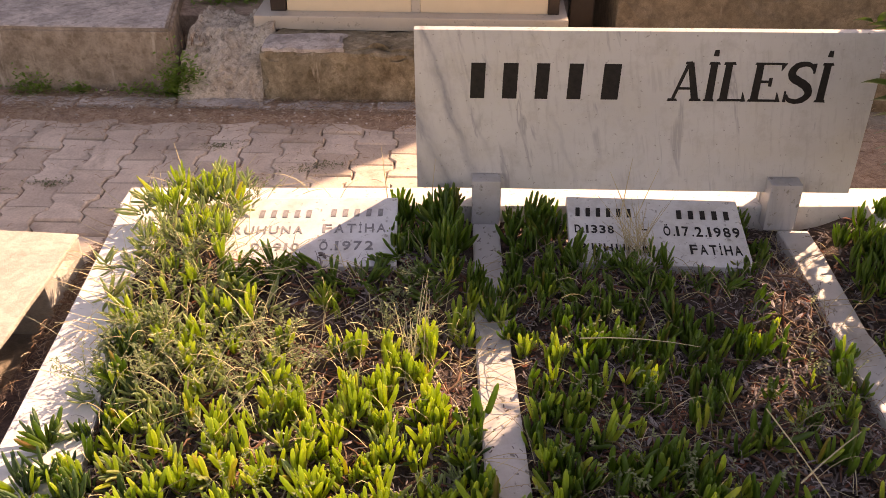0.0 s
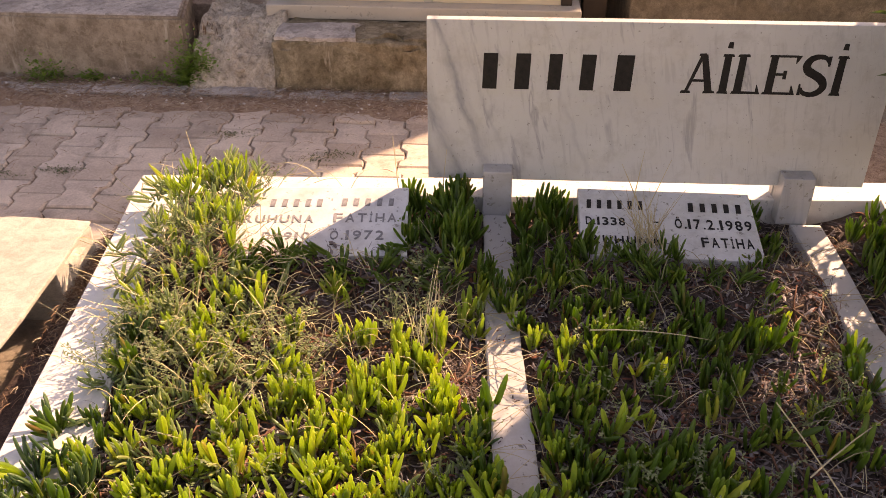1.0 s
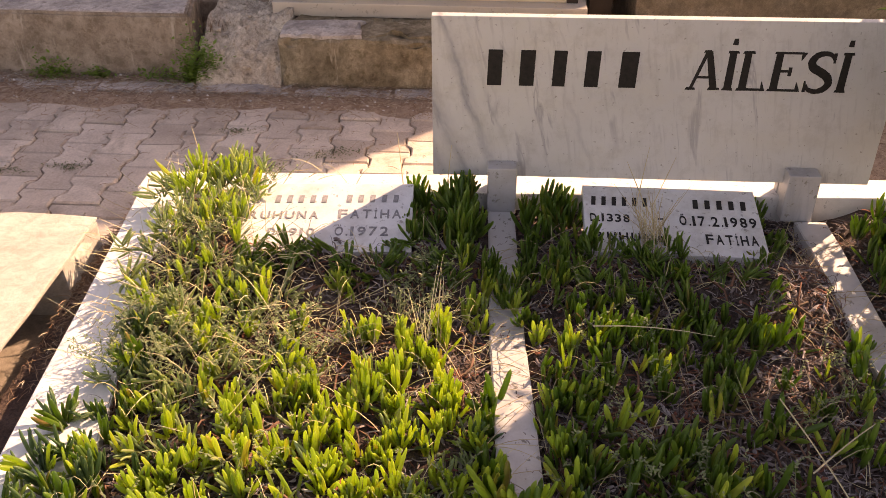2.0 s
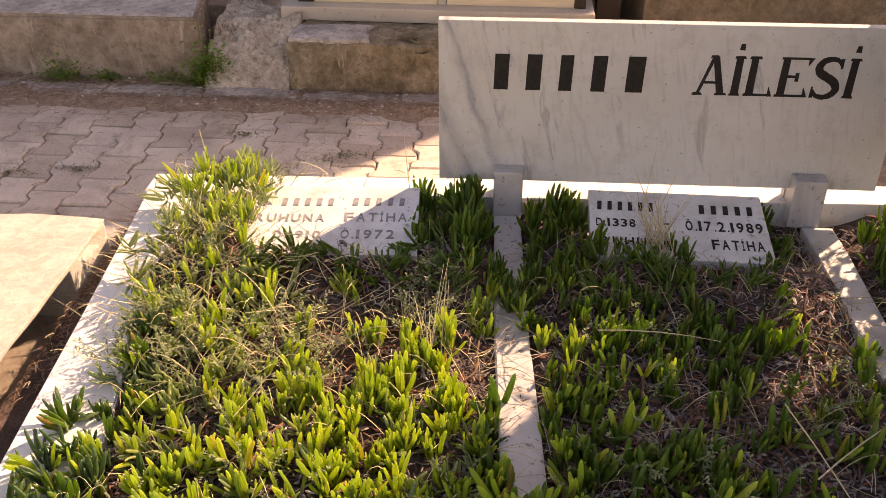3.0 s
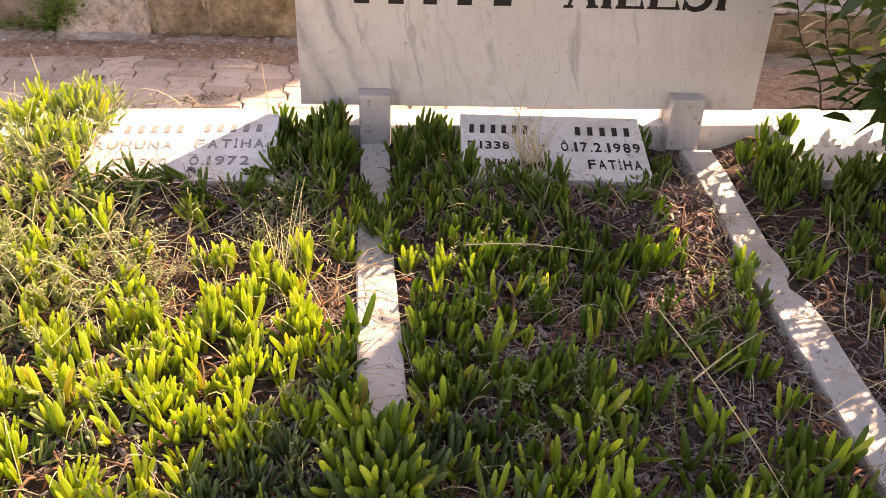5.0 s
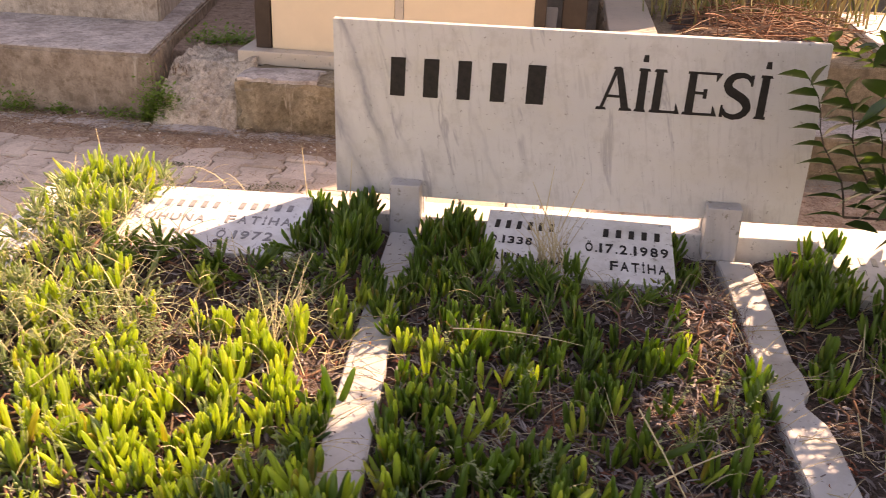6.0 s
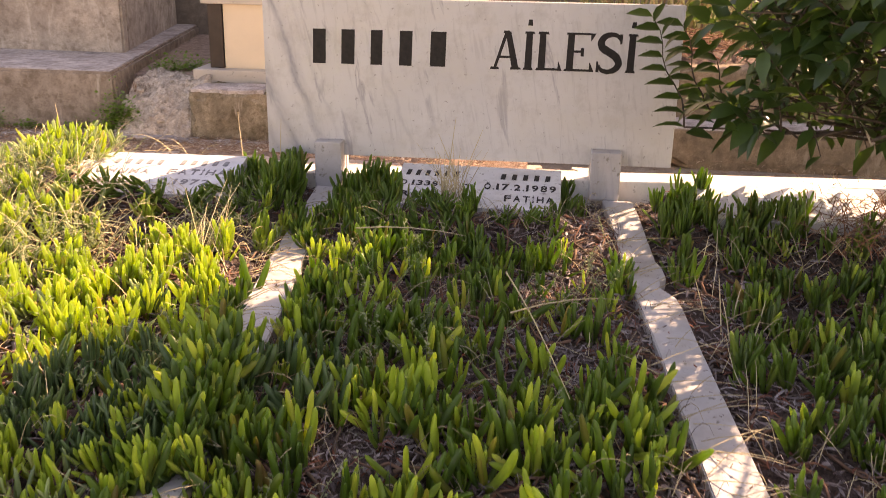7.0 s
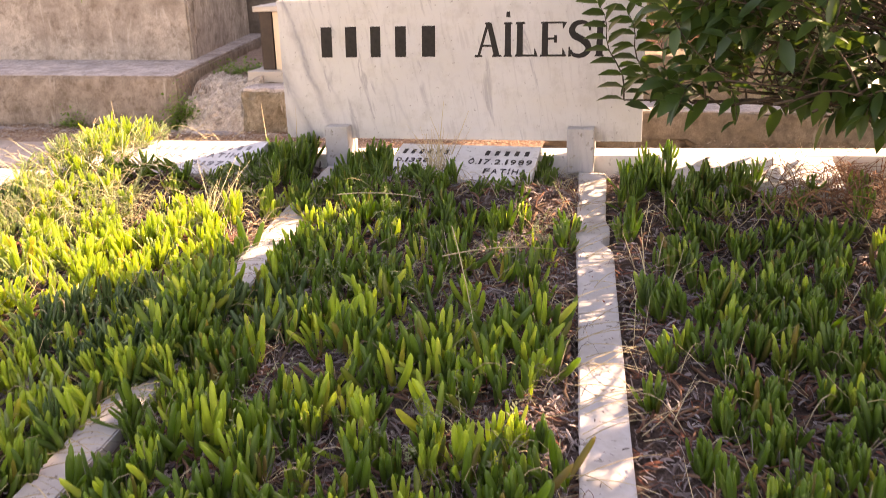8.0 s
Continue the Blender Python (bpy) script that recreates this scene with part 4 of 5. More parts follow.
def planting(name, label, x0, x1, mats):
    """One bed of succulents: the nearest leaves apart, the rest joined."""
    t = thing(name, label, "groundcover")
    meshes = {}
    heaps = {m.name: Heap() for m in mats}
    step = 0.058
    made = 0
    y = 0.03
    spots = []
    while y > -2.6:
        x = x0
        while x < x1:
            px, py = x + rng.uniform(-0.5, 0.5) * step, y + rng.uniform(-0.5, 0.5) * step
            if rng.random() < density(px, py):
                for _ in range(4 if abs(px - centre_x(py)) < 0.09 and py < -0.9 else rng.choice((2, 3, 3, 4) if px < -0.5 and py < -0.85 else (1, 2, 2, 3, 3, 4))):
                    qx, qy = px + rng.gauss(0, 0.016), py + rng.gauss(0, 0.016)
                    if density(qx, qy) > 0.0:
                        spots.append((qx, qy))
            x += step
        y -= step
    spots.sort(key=lambda s: abs(s[1] + 1.0) + 0.4 * abs(s[0] - (x0 + x1) / 2))
    for px, py in spots:
        zone = noise.noise(Vector((px * 2.2, py * 2.2, 20)))
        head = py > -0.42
        # head of the beds and ground under the shrub take the shade-dark leaf colour
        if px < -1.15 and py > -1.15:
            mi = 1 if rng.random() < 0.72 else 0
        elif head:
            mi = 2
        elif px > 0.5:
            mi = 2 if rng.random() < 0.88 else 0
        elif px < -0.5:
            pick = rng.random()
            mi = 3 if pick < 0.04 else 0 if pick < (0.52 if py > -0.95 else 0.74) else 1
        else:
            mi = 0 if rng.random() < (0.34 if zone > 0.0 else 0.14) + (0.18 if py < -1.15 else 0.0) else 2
        if min(math.hypot(px + 0.58, py + 1.53), math.hypot(px + 0.27, py + 1.37) + 0.06) < 0.19 + 0.12 * zone and rng.random() < 0.8:
            mi = 3
        elif px < -1.38 and -1.5 < py < -0.65 and rng.random() < 0.5:
            mi = 3 if rng.random() < 0.6 else 2
        bare = -1.0 < px < -0.52 and -0.98 < py < -0.46
        if bare and rng.random() < 0.75:
            mi = 0
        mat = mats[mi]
        s = rng.uniform(0.7, 1.15)
        z = soil_z(px, py) + rng.uniform(-0.012, 0.012)
        lean = rng.uniform(0, 12 if bare else 58 if mi == 1 else 22 if px < -0.5 else 16)
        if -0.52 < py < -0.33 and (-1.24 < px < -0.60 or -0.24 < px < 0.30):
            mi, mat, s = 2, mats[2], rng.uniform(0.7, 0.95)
            lean = rng.uniform(30, 62) if px < -0.5 or px > 0.06 else rng.uniform(8, 50)
            z += 0.014 if -0.5 < px < 0.06 else 0.0
        if head and -0.8 < px < -0.2:
            tall = py > -0.30 and (-0.36 < px < -0.21 or -0.62 < px < -0.52)
            s *= 1.32 if tall else 1.1
            z += 0.022 if tall else 0.008
        if px < -1.05 and py > -1.0:
            z += 0.045 * min(1.0, (-1.05 - px) / 0.2) * min(1.0, (py + 1.0) / 0.3)
        if px < -1.2 and head:
            z += 0.02 + 0.05 * math.exp(-((px + 1.4) / 0.20) ** 2 - ((py + 0.10) / 0.20) ** 2)
        if px < -1.5:
            z = max(z, KZ + fall(py) - 0.004)
            lean += 20
        if abs(px - centre_x(py)) < 0.055:
            z = KZ + fall(py) - 0.008
            lean += 8
            s = max(s, 1.1) if py < -0.9 else min(s, 0.75)
        if py < -0.2 and py > -0.52 and px < 0.08 and not -0.58 < px < -0.36:
            z += 0.012
            s = min(s, 0.85 if py < -0.3 or px < -0.62 else 1.3)
        elif head and px > 0.55:
            z += 0.02
            s = max(s, 0.85)
        if -0.4 < px < 0.6:
            s *= 0.92
        m = pose(px, py, z, lean * rng.choice((-1, 1)), lean * rng.uniform(-1, 1), rng.uniform(0, 360)) @ Matrix.Scale(s, 4)
        kinds = SMALL if mi == 1 else (MID if head or mi == 3 or rng.random() < (0.6 if px < -0.5 else 0.35) else BIG)
        if kinds is not SMALL and py < -0.9 and -0.5 < px < 0.6 and (py > -1.6 or px > centre_x(py) + 0.14) and rng.random() < 0.42:
            kinds = OPEN
        for k, lm in kinds[rng.randrange(len(kinds))]:
            if made < 300:
                key = (k, mat.name)
                if key not in meshes:
                    me = bpy.data.meshes.new("leaf")
                    me.from_pydata(FINGERS[k][0], [], FINGERS[k][1])
                    me.materials.append(mat)
                    me.polygons.foreach_set("use_smooth", [True] * len(me.polygons))
                    meshes[key] = me
                ob = new("leaf", meshes[key])
                ob.parent = t
                ob.matrix_local = m @ lm
                made += 1
            else:
                heaps[mat.name].add(*FINGER_ARR[k], m @ lm)
    for mat in mats:
        h = heaps[mat.name]
        if h.n:
            tagged(part("carpet", h.mesh(), mat, t, "", True), kind="stuff")
    return t


planting("succulent_bed", "dense sunlit yellow-green ice plant covering a grave bed", -1.62, -0.40, (M_FRESH, M_DULL, M_LEAF_SHADE, M_BLUE))
planting("succulent_bed", "shaded green ice plant clumps among dead leaves", -0.46, 0.50, (M_FRESH, M_DULL, M_LEAF_SHADE, M_BLUE))
planting("succulent_bed", "ice plant under a shrub, tinted dark green for the shade", 0.50, 1.80, (M_FRESH, M_DULL, M_LEAF_SHADE, M_BLUE))


def litter(count, x0, x1, y0, y1, size, zf, keep):
    """Curled dead leaves."""
    vs, fs = [], []
    while count:
        x, y = rng.uniform(x0, x1), rng.uniform(y0, y1)
        if not keep(x, y):
            continue
        count -= 1
        z = zf(x, y) + rng.uniform(0.002, 0.022)
        a = rng.uniform(0, 6.28)
        ln, w = size * rng.uniform(0.4, 1.5), size * rng.choice((0.025, 0.03, 0.035, 0.045, 0.07, 0.11, 0.16))
        d, s = Vector((math.cos(a), math.sin(a), rng.uniform(-0.35, 0.45))), Vector((-math.sin(a), math.cos(a), rng.uniform(-0.6, 0.6)))
        curl = rng.uniform(-0.25, 0.45) * ln
        wind = rng.uniform(-0.6, 0.6)
        k = len(vs)
        for i in range(4):
            t = i / 3 - 0.5
            p = Vector((x, y, z)) + d * (ln * t) + Vector((0, 0, curl * (0.25 - t * t))) + s * (wind * ln * t * t)
            ww = w * (1 - 1.6 * abs(t)) + 0.001
            vs += [tuple(p - s * ww), tuple(p + Vector((0, 0, ww * 0.6))), tuple(p + s * ww)]
        for i in range(3):
            for c in range(2):
                q = k + i * 3 + c
                fs.append((q, q + 1, q + 4, q + 3))
    return vs, fs


def in_right_bed(x, y):
    return centre_x(y) + 0.06 < x < right_x(y) - 0.04 and not on_plaque(x, y)


def in_third_bed(x, y):
    return x > right_x(y) + 0.06 and not on_plaque(x, y)


def in_left_bed(x, y):
    return -1.5 < x < centre_x(y) - 0.05 and not on_plaque(x, y)


tagged(part("leaf_litter", litter(14000, -0.45, 0.72, -2.58, -0.02, 0.029, soil_z, in_right_bed), M_LITTER), "grey-brown curled dead leaves on the soil", "litter", kind="stuff")
tagged(part("leaf_litter", litter(11000, 0.50, 1.8, -2.58, -0.02, 0.030, soil_z, in_third_bed), M_LITTER), "grey-brown dead leaves under a shrub", "litter", kind="stuff")
tagged(part("leaf_litter", litter(7000, -1.5, -0.45, -2.58, -0.02, 0.034, soil_z, in_left_bed), M_LITTER), "reddish-brown dead leaves between succulents", "litter", kind="stuff")
tagged(part("leaf_litter", litter(1800, -1.815, -1.66, -2.4, 0.0, 0.035, lambda x, y: 0.015 + fall(y), lambda x, y: True), M_LITTER), "dry brown leaves in a gap between graves", "litter", kind="stuff")


def straws(specs, r0=0.0012):
    """Thin bent stalks; specs: foot, tip, sag."""
    vs, fs = [], []
    for a, b, sag in specs:
        a, b = Vector(a), Vector(b)
        pts = [a.lerp(b, t) + Vector((0, 0, sag * 4 * t * (1 - t))) for t in (0, 0.25, 0.5, 0.75, 1)]
        tube(vs, fs, pts, [r0, r0 * 0.9, r0 * 0.8, r0 * 0.6, r0 * 0.35], 3)
    return vs, fs


def creeping(count, keep, x0, x1):
    """Reddish stems that creep over the bed."""
    vs, fs = [], []
    while count:
        x, y = rng.uniform(x0, x1), rng.uniform(-2.5, -0.35)
        if not keep(x, y):
            continue
        count -= 1
        a = rng.uniform(0, 6.28)
        pts = []
        for i in range(6):
            pts.append(Vector((x, y, soil_z(x, y) + 0.012 + rng.uniform(-0.004, 0.02))))
            a += rng.uniform(-0.5, 0.5)
            x, y = x + math.cos(a) * 0.03, y + math.sin(a) * 0.03
        tube(vs, fs, pts, [0.0042, 0.004, 0.0036, 0.0032, 0.0026, 0.002], 5)
    return vs, fs


tagged(part("creeping_stem", creeping(330, in_right_bed, -0.45, 0.7), M_STEM, None, "", True), "red-brown creeping stems among dead leaves", "stem", kind="stuff")
tagged(part("creeping_stem", creeping(330, in_left_bed, -1.5, -0.45), M_STEM, None, "", True), "red-brown creeping stems among succulents", "stem", kind="stuff")
tagged(part("creeping_stem", creeping(330, in_third_bed, 0.5, 1.8), M_STEM, None, "", True), "red-brown creeping stems under a shrub", "stem", kind="stuff")


def stalk_set(count, keep, x0, x1, y0, y1, up, ln):
    out = []
    while count:
        x, y = rng.uniform(x0, x1), rng.uniform(y0, y1)
        if not keep(x, y):
            continue
        count -= 1
        a, l = rng.uniform(0, 6.28), ln * rng.uniform(0.5, 1.3)
        z = soil_z(x, y) + 0.02
        e = up * rng.uniform(0.4, 1.2)
        out.append(((x, y, z), (x + math.cos(a) * l, y + math.sin(a) * l, z + l * e), rng.uniform(-0.02, 0.04)))
    return out


tagged(part("dry_bits", straws(stalk_set(2600, in_right_bed, -0.45, 0.7, -2.5, -0.1, 0.35, 0.045), 0.0009), M_LITTER), "short grey stalk bits among dead leaves", "litter", kind="stuff")
tagged(part("dry_bits", straws(stalk_set(2000, in_third_bed, 0.5, 1.8, -2.5, -0.1, 0.35, 0.045), 0.0009), M_LITTER), "short grey stalk bits under a shrub", "litter", kind="stuff")
tagged(part("dry_bits", straws(stalk_set(1500, in_left_bed, -1.5, -0.45, -2.5, -0.1, 0.35, 0.045), 0.0009), M_LITTER), "short dry stalk bits between succulents", "litter", kind="stuff")
tagged(part("dry_grass", straws(stalk_set(420, in_left_bed, -1.5, -0.45, -2.5, -0.1, 0.8, 0.09)), M_STRAW_LIT), "pale dry grass stalks among the succulents", "dry grass", kind="stuff")
tagged(part("dry_grass", straws(stalk_set(560, in_right_bed, -0.45, 0.7, -2.5, -0.1, 0.5, 0.10)), M_STRAW), "pale dry grass stalks lying over dead leaves", "dry grass", kind="stuff")
tagged(part("dry_grass", straws(stalk_set(380, in_third_bed, 0.5, 1.8, -2.5, -0.1, 0.9, 0.09)), M_STRAW), "pale dry grass stalks under a shrub", "dry grass", kind="stuff")
for a, b, sag in (((0.185, -0.99, 0.255), (0.335, -1.46, 0.17), 0.015), ((-0.235, -0.76, 0.27), (0.07, -0.79, 0.275), 0.012), ((0.205, -1.21, 0.24), (0.475, -0.95, 0.185), 0.015),
                  ((-1.46, 0.0, 0.22), (-1.50, 0.03, 0.42), 0.0), ((-0.80, 0.02, 0.19), (-0.82, 0.03, 0.42), 0.0), ((-0.66, -0.02, 0.19), (-0.64, -0.05, 0.42), 0.0),
                  ((-0.05, -0.12, 0.26), (-0.03, -0.10, 0.46), 0.0), ((0.0, -0.12, 0.26), (0.06, -0.08, 0.42), 0.0), ((-0.02, -0.12, 0.26), (-0.09, -0.08, 0.40), 0.0)):
    tagged(part("dry_stalk", straws([(a, b, sag)], 0.0022), M_STRAW), "single pale dry grass stalk", "stalk", "dry stalks")


tagged(part("dry_grass", straws([((-0.02 + rng.gauss(0, 0.03), -0.30 + rng.gauss(0, 0.05), 0.20), (-0.03 + rng.gauss(0, 0.05), -0.26 + rng.gauss(0, 0.05), rng.uniform(0.26, 0.40)), 0.0) for _ in range(64)], 0.0016), M_STRAW), "tuft of upright dry grass growing beside a plaque", "dry grass", kind="stuff")


def sprigs(count, keep, x0, x1, y0, y1, lift=0.03):
    """Wiry weeds with tiny leaves."""
    vs, fs = [], []
    while count:
        x, y = rng.uniform(x0, x1), rng.uniform(y0, y1)
        if not keep(x, y) or noise.noise(Vector((x * 3, y * 3, 40))) < 0.05:
            continue
        count -= 1
        a, l = rng.uniform(0, 6.28), rng.uniform(0.06, 0.14)
        p0 = Vector((x, y, soil_z(x, y) + lift))
        p1 = p0 + Vector((math.cos(a) * l * 0.6, math.sin(a) * l * 0.6, l * 0.7))
        tube(vs, fs, [p0, p0.lerp(p1, 0.5) + Vector((0, 0, 0.01)), p1], [0.0012, 0.001, 0.0006], 3)
        for i in range(12):
            q = p0.lerp(p1, 0.25 + 0.75 * i / 11)
            b = rng.uniform(0, 6.28)
            d = Vector((math.cos(b), math.sin(b), rng.uniform(-0.2, 0.8))) * rng.uniform(0.007, 0.014)
            s = d.cross(Vector((0, 0, 1))).normalized() * 0.003
            k = len(vs)
            vs += [tuple(q), tuple(q + d * 0.5 + s), tuple(q + d), tuple(q + d * 0.5 - s)]
            fs.append((k, k + 1, k + 2, k + 3))
    return vs, fs


tagged(part("wiry_weed", sprigs(80, in_left_bed, -1.5, -0.5, -1.6, -0.15), M_SPRIG), "grey-green wiry weed with tiny leaves", "weed", kind="stuff")
tagged(part("wiry_weed", sprigs(120, in_right_bed, -0.4, 0.5, -2.3, -0.4), M_SPRIG), "wiry weed creeping over a grave bed", "weed", kind="stuff")


tagged(part("wiry_weed", sprigs(120, in_left_bed, -1.12, -0.52, -0.90, -0.40, 0.02), M_SPRIG), "wiry weed with tiny leaves in a bare patch", "weed", kind="stuff")
tagged(part("dry_grass", straws(stalk_set(170, in_left_bed, -1.15, -0.5, -1.0, -0.42, 0.5, 0.10)), M_STRAW_LIT), "sunlit dry grass lying over a bare patch", "dry grass", kind="stuff")
tagged(part("dry_grass", straws([((-0.66 + rng.gauss(0, 0.03), -0.80 + rng.gauss(0, 0.05), 0.14), (-0.64 + rng.gauss(0, 0.06), -0.68 + rng.gauss(0, 0.06), rng.uniform(0.24, 0.36)), rng.uniform(0, 0.02)) for _ in range(14)], 0.0014), M_STRAW_LIT), "tuft of upright sunlit dry grass", "dry grass", kind="stuff")


for x, y, h in ((0.70, -0.86, 0.12), (0.73, -0.92, 0.15), (0.76, -0.88, 0.11), (0.74, -1.0, 0.13), (0.80, -0.95, 0.10), (0.69, -0.55, 0.10), (0.72, -0.60, 0.13), (0.78, -0.52, 0.09)):
    foot_z = soil_z(x, y)
    tagged(part("dry_stalk", straws([((x, y, foot_z), (x + rng.uniform(-0.06, 0.06), y + rng.uniform(-0.05, 0.06), foot_z + h), rng.uniform(-0.01, 0.015))], 0.0024), M_STRAW), "single pale dry grass stalk", "stalk", "dry stalks")


def corner_straw(count):
    out = []
    for _ in range(count):
        x, y = rng.gauss(-1.32, 0.16), rng.gauss(-0.38, 0.32)
        if on_plaque(x, y) or x < -1.7 or y > 0.06:
            continue
        a, l = rng.uniform(0, 6.28), rng.uniform(0.05, 0.17)
        z = soil_z(x, y) + 0.07
        out.append(((x, y, z), (x + math.cos(a) * l, y + math.sin(a) * l * 0.8, z + l * rng.uniform(0.05, 0.9)), rng.uniform(-0.01, 0.03)))
    return out


tagged(part("dry_grass", straws(corner_straw(520)), M_STRAW_LIT), "tangle of pale dry grass in a corner of the bed", "dry grass", kind="stuff")
tagged(part("wiry_weed", sprigs(190, lambda x, y: not on_plaque(x, y), -1.52, -1.18, -0.9, 0.02, 0.06), M_SPRIG), "yellow-green wiry weed in a corner of the bed", "weed", kind="stuff")
tagged(part("dead_stems", straws([((x, y, 0.21), (x + rng.gauss(0, 0.06), y + rng.gauss(0, 0.06), rng.uniform(0.20, 0.29)), rng.uniform(0.0, 0.03)) for x, y in [(rng.gauss(1.38, 0.17), rng.gauss(-0.27, 0.17)) for _ in range(560)]], 0.0018), M_RUST), "heap of rust-brown dead stems under the shrub", "litter", kind="stuff")


tagged(part("dead_stems", straws([((rng.uniform(0.5, 1.5), rng.uniform(1.88, 2.7), 0.44), (rng.uniform(0.5, 1.5), rng.uniform(1.88, 2.7), rng.uniform(0.44, 0.58)), rng.uniform(0.0, 0.06)) for _ in range(110)], 0.004), M_RUST), "dry brown twigs heaped on a far grave", "litter", kind="stuff")


def across(count, mid):
    out = []
    for _ in range(count):
        y = rng.uniform(-2.2, -0.2)
        x, a = mid(y), rng.uniform(-0.9, 0.9)
        l, z = rng.uniform(0.05, 0.12), KZ + fall(y) + 0.006
        out.append(((x - l * math.cos(a), y - l * math.sin(a), z - 0.01), (x + l * math.cos(a), y + l * math.sin(a), z + rng.uniform(0, 0.03)), 0.012))
    return out


tagged(part("dry_grass", straws(across(70, centre_x), 0.0013), M_STRAW), "thin dry stems lying across a marble divider", "dry grass", kind="stuff")
tagged(part("dry_grass", straws(across(44, lambda y: right_x(y) + 0.03), 0.0013), M_STRAW), "thin dry stems lying across a marble divider", "dry grass", kind="stuff")


# ---- shrub ----
def shrub():
    t = thing("shrub", "glossy dark green broad-leaved shrub overhanging the graves", "shrub")
    r = random.Random(11)
    wood_v, wood_f = [], []
    foot = Vector((1.50, -0.45, 0.12))
    tips = []

    def limb(a, b, r0, r1, bow):
        mid = a.lerp(b, 0.5) + bow
        pts = [a, a.lerp(mid, 0.5) + bow * 0.25, mid, mid.lerp(b, 0.5) + bow * 0.2, b]
        tube(wood_v, wood_f, pts, [r0, r0 * 0.9 + r1 * 0.1, (r0 + r1) / 2, r0 * 0.2 + r1 * 0.8, r1], 6)
        return pts

    trunk_v, trunk_f = [], []
    tube(trunk_v, trunk_f, [foot, foot + Vector((0.02, 0.02, 0.45)), foot + Vector((-0.02, 0.04, 1.0)), foot + Vector((0.0, 0.05, 1.7)), foot + Vector((0.03, 0.1, 2.4))], [0.05, 0.042, 0.036, 0.028, 0.012], 8)
    part("trunk", (trunk_v, trunk_f), M_BARK, t, "", True)
    leaf_v, leaf_f = [], []

    def loss(p):
        """Share of leaves dropped: one slanting layer of the crown is thinned so sun reaches the divider."""
        u, v = p.x * 0.719 - p.y * 0.695, p.x * 0.695 + p.y * 0.719
        off = abs((p.z - 0.13) / 0.7265 - v + 0.167 - 0.883 * (u - 0.6) - 0.05)
        if u > 2.0 or off > 0.45:
            return 0.0
        if p.z > 0.90:
            return (0.94 if u < 1.35 else 0.72) if off < 0.25 else 0.5
        return 0.6 if off < 0.25 else 0.1

    def leaf(p, d, ln, kept=False, roll=None):
        if not kept and r.random() < loss(p):
            return
        up = Vector((0, 0, 1))
        s = Matrix.Rotation(r.uniform(-0.7, 0.7) if roll is None else roll, 3, d) @ d.cross(up).normalized() * (ln * r.uniform(0.22, 0.29))
        n = s.cross(d).normalized()
        k = len(leaf_v)
        for tt, w in ((0.0, 0.08), (0.28, 0.85), (0.6, 0.9), (0.85, 0.42), (1.0, 0.0)):
            q = p + d * (ln * tt) - up * (ln * 0.28 * tt * tt)
            leaf_v.extend((tuple(q - s * w + n * (ln * 0.07 * w)), tuple(q), tuple(q + s * w + n * (ln * 0.07 * w))))
        for i in range(4):
            for c in range(2):
                q = k + i * 3 + c
                leaf_f.append((q, q + 1, q + 4, q + 3))

    def twig(a, b, n=10, size=0.080):
        if r.random() < 0.8 * loss(a.lerp(b, 0.5)):
            return
        limb(a, b, 0.003, 0.0013, Vector((0, 0, 0.03)))
        axis = (b - a).normalized()
        for i in range(n):
            tt = 0.25 + 0.75 * i / (n - 1)
            p = a.lerp(b, tt) + Vector((0, 0, 0.03 * 4 * tt * (1 - tt)))
            ang = i * 2.4 + r.uniform(-0.4, 0.4)
            side = axis.orthogonal().normalized()
            side = Matrix.Rotation(ang, 3, axis) @ side
            d = (axis * 0.60 + side * 0.75 + Vector((0, 0, -0.10))).normalized()
            leaf(p, d, size * r.uniform(0.75, 1.15))

    def spray(tip, step, n, size):
        """A young shoot with its leaves in two rows; step: from each pair of leaves to the next one down."""
        tip, step = Vector(tip), Vector(step)
        nodes = [tip + step * k + Vector((0.010 * math.sin(k * 1.3), 0, 0)) for k in range(n)]
        limb(foot + Vector((0, 0.03, 0.35)), nodes[-1], 0.006, 0.003, Vector((0, 0, 0.02)))
        tube(wood_v, wood_f, nodes[::-1], [0.0028 - 0.0016 * k / (n - 1) for k in range(n)], 5)
        for k, p in enumerate(nodes):
            low = k / (n - 1)
            leaf(p, Vector((-0.95, r.uniform(-0.15, 0.15), 0.34 - 0.12 * low)).normalized(), size * r.uniform(0.9, 1.1), True, r.uniform(0.45, 0.9))
            leaf(p + step * 0.4, Vector((0.30 + 0.6 * low, r.uniform(-0.3, 0.1), 0.85 - 0.75 * low)).normalized(), size * r.uniform(0.8, 1.0), True, r.uniform(-0.9, -0.4))

    def clear(p):
        """Whether a twig may end at p: the crown narrows upwards on the side of the open grave."""
        u = p.x * 0.719 - p.y * 0.695
        least = 0.28
        for z0, z1, u0, u1 in ((0.9, 1.4, 0.28, 0.32), (1.4, 2.3, 0.32, 0.36), (2.3, 2.75, 0.36, 0.9)):
            if p.z > z0:
                least = u0 + (u1 - u0) * min(1.0, (p.z - z0) / (z1 - z0))
        return u > least

    def window(p):
        """A gap in the foliage."""
        return 1.28 < p.x < 1.52 and -0.8 < p.y < 0.2 and 0.64 < p.z < 0.82

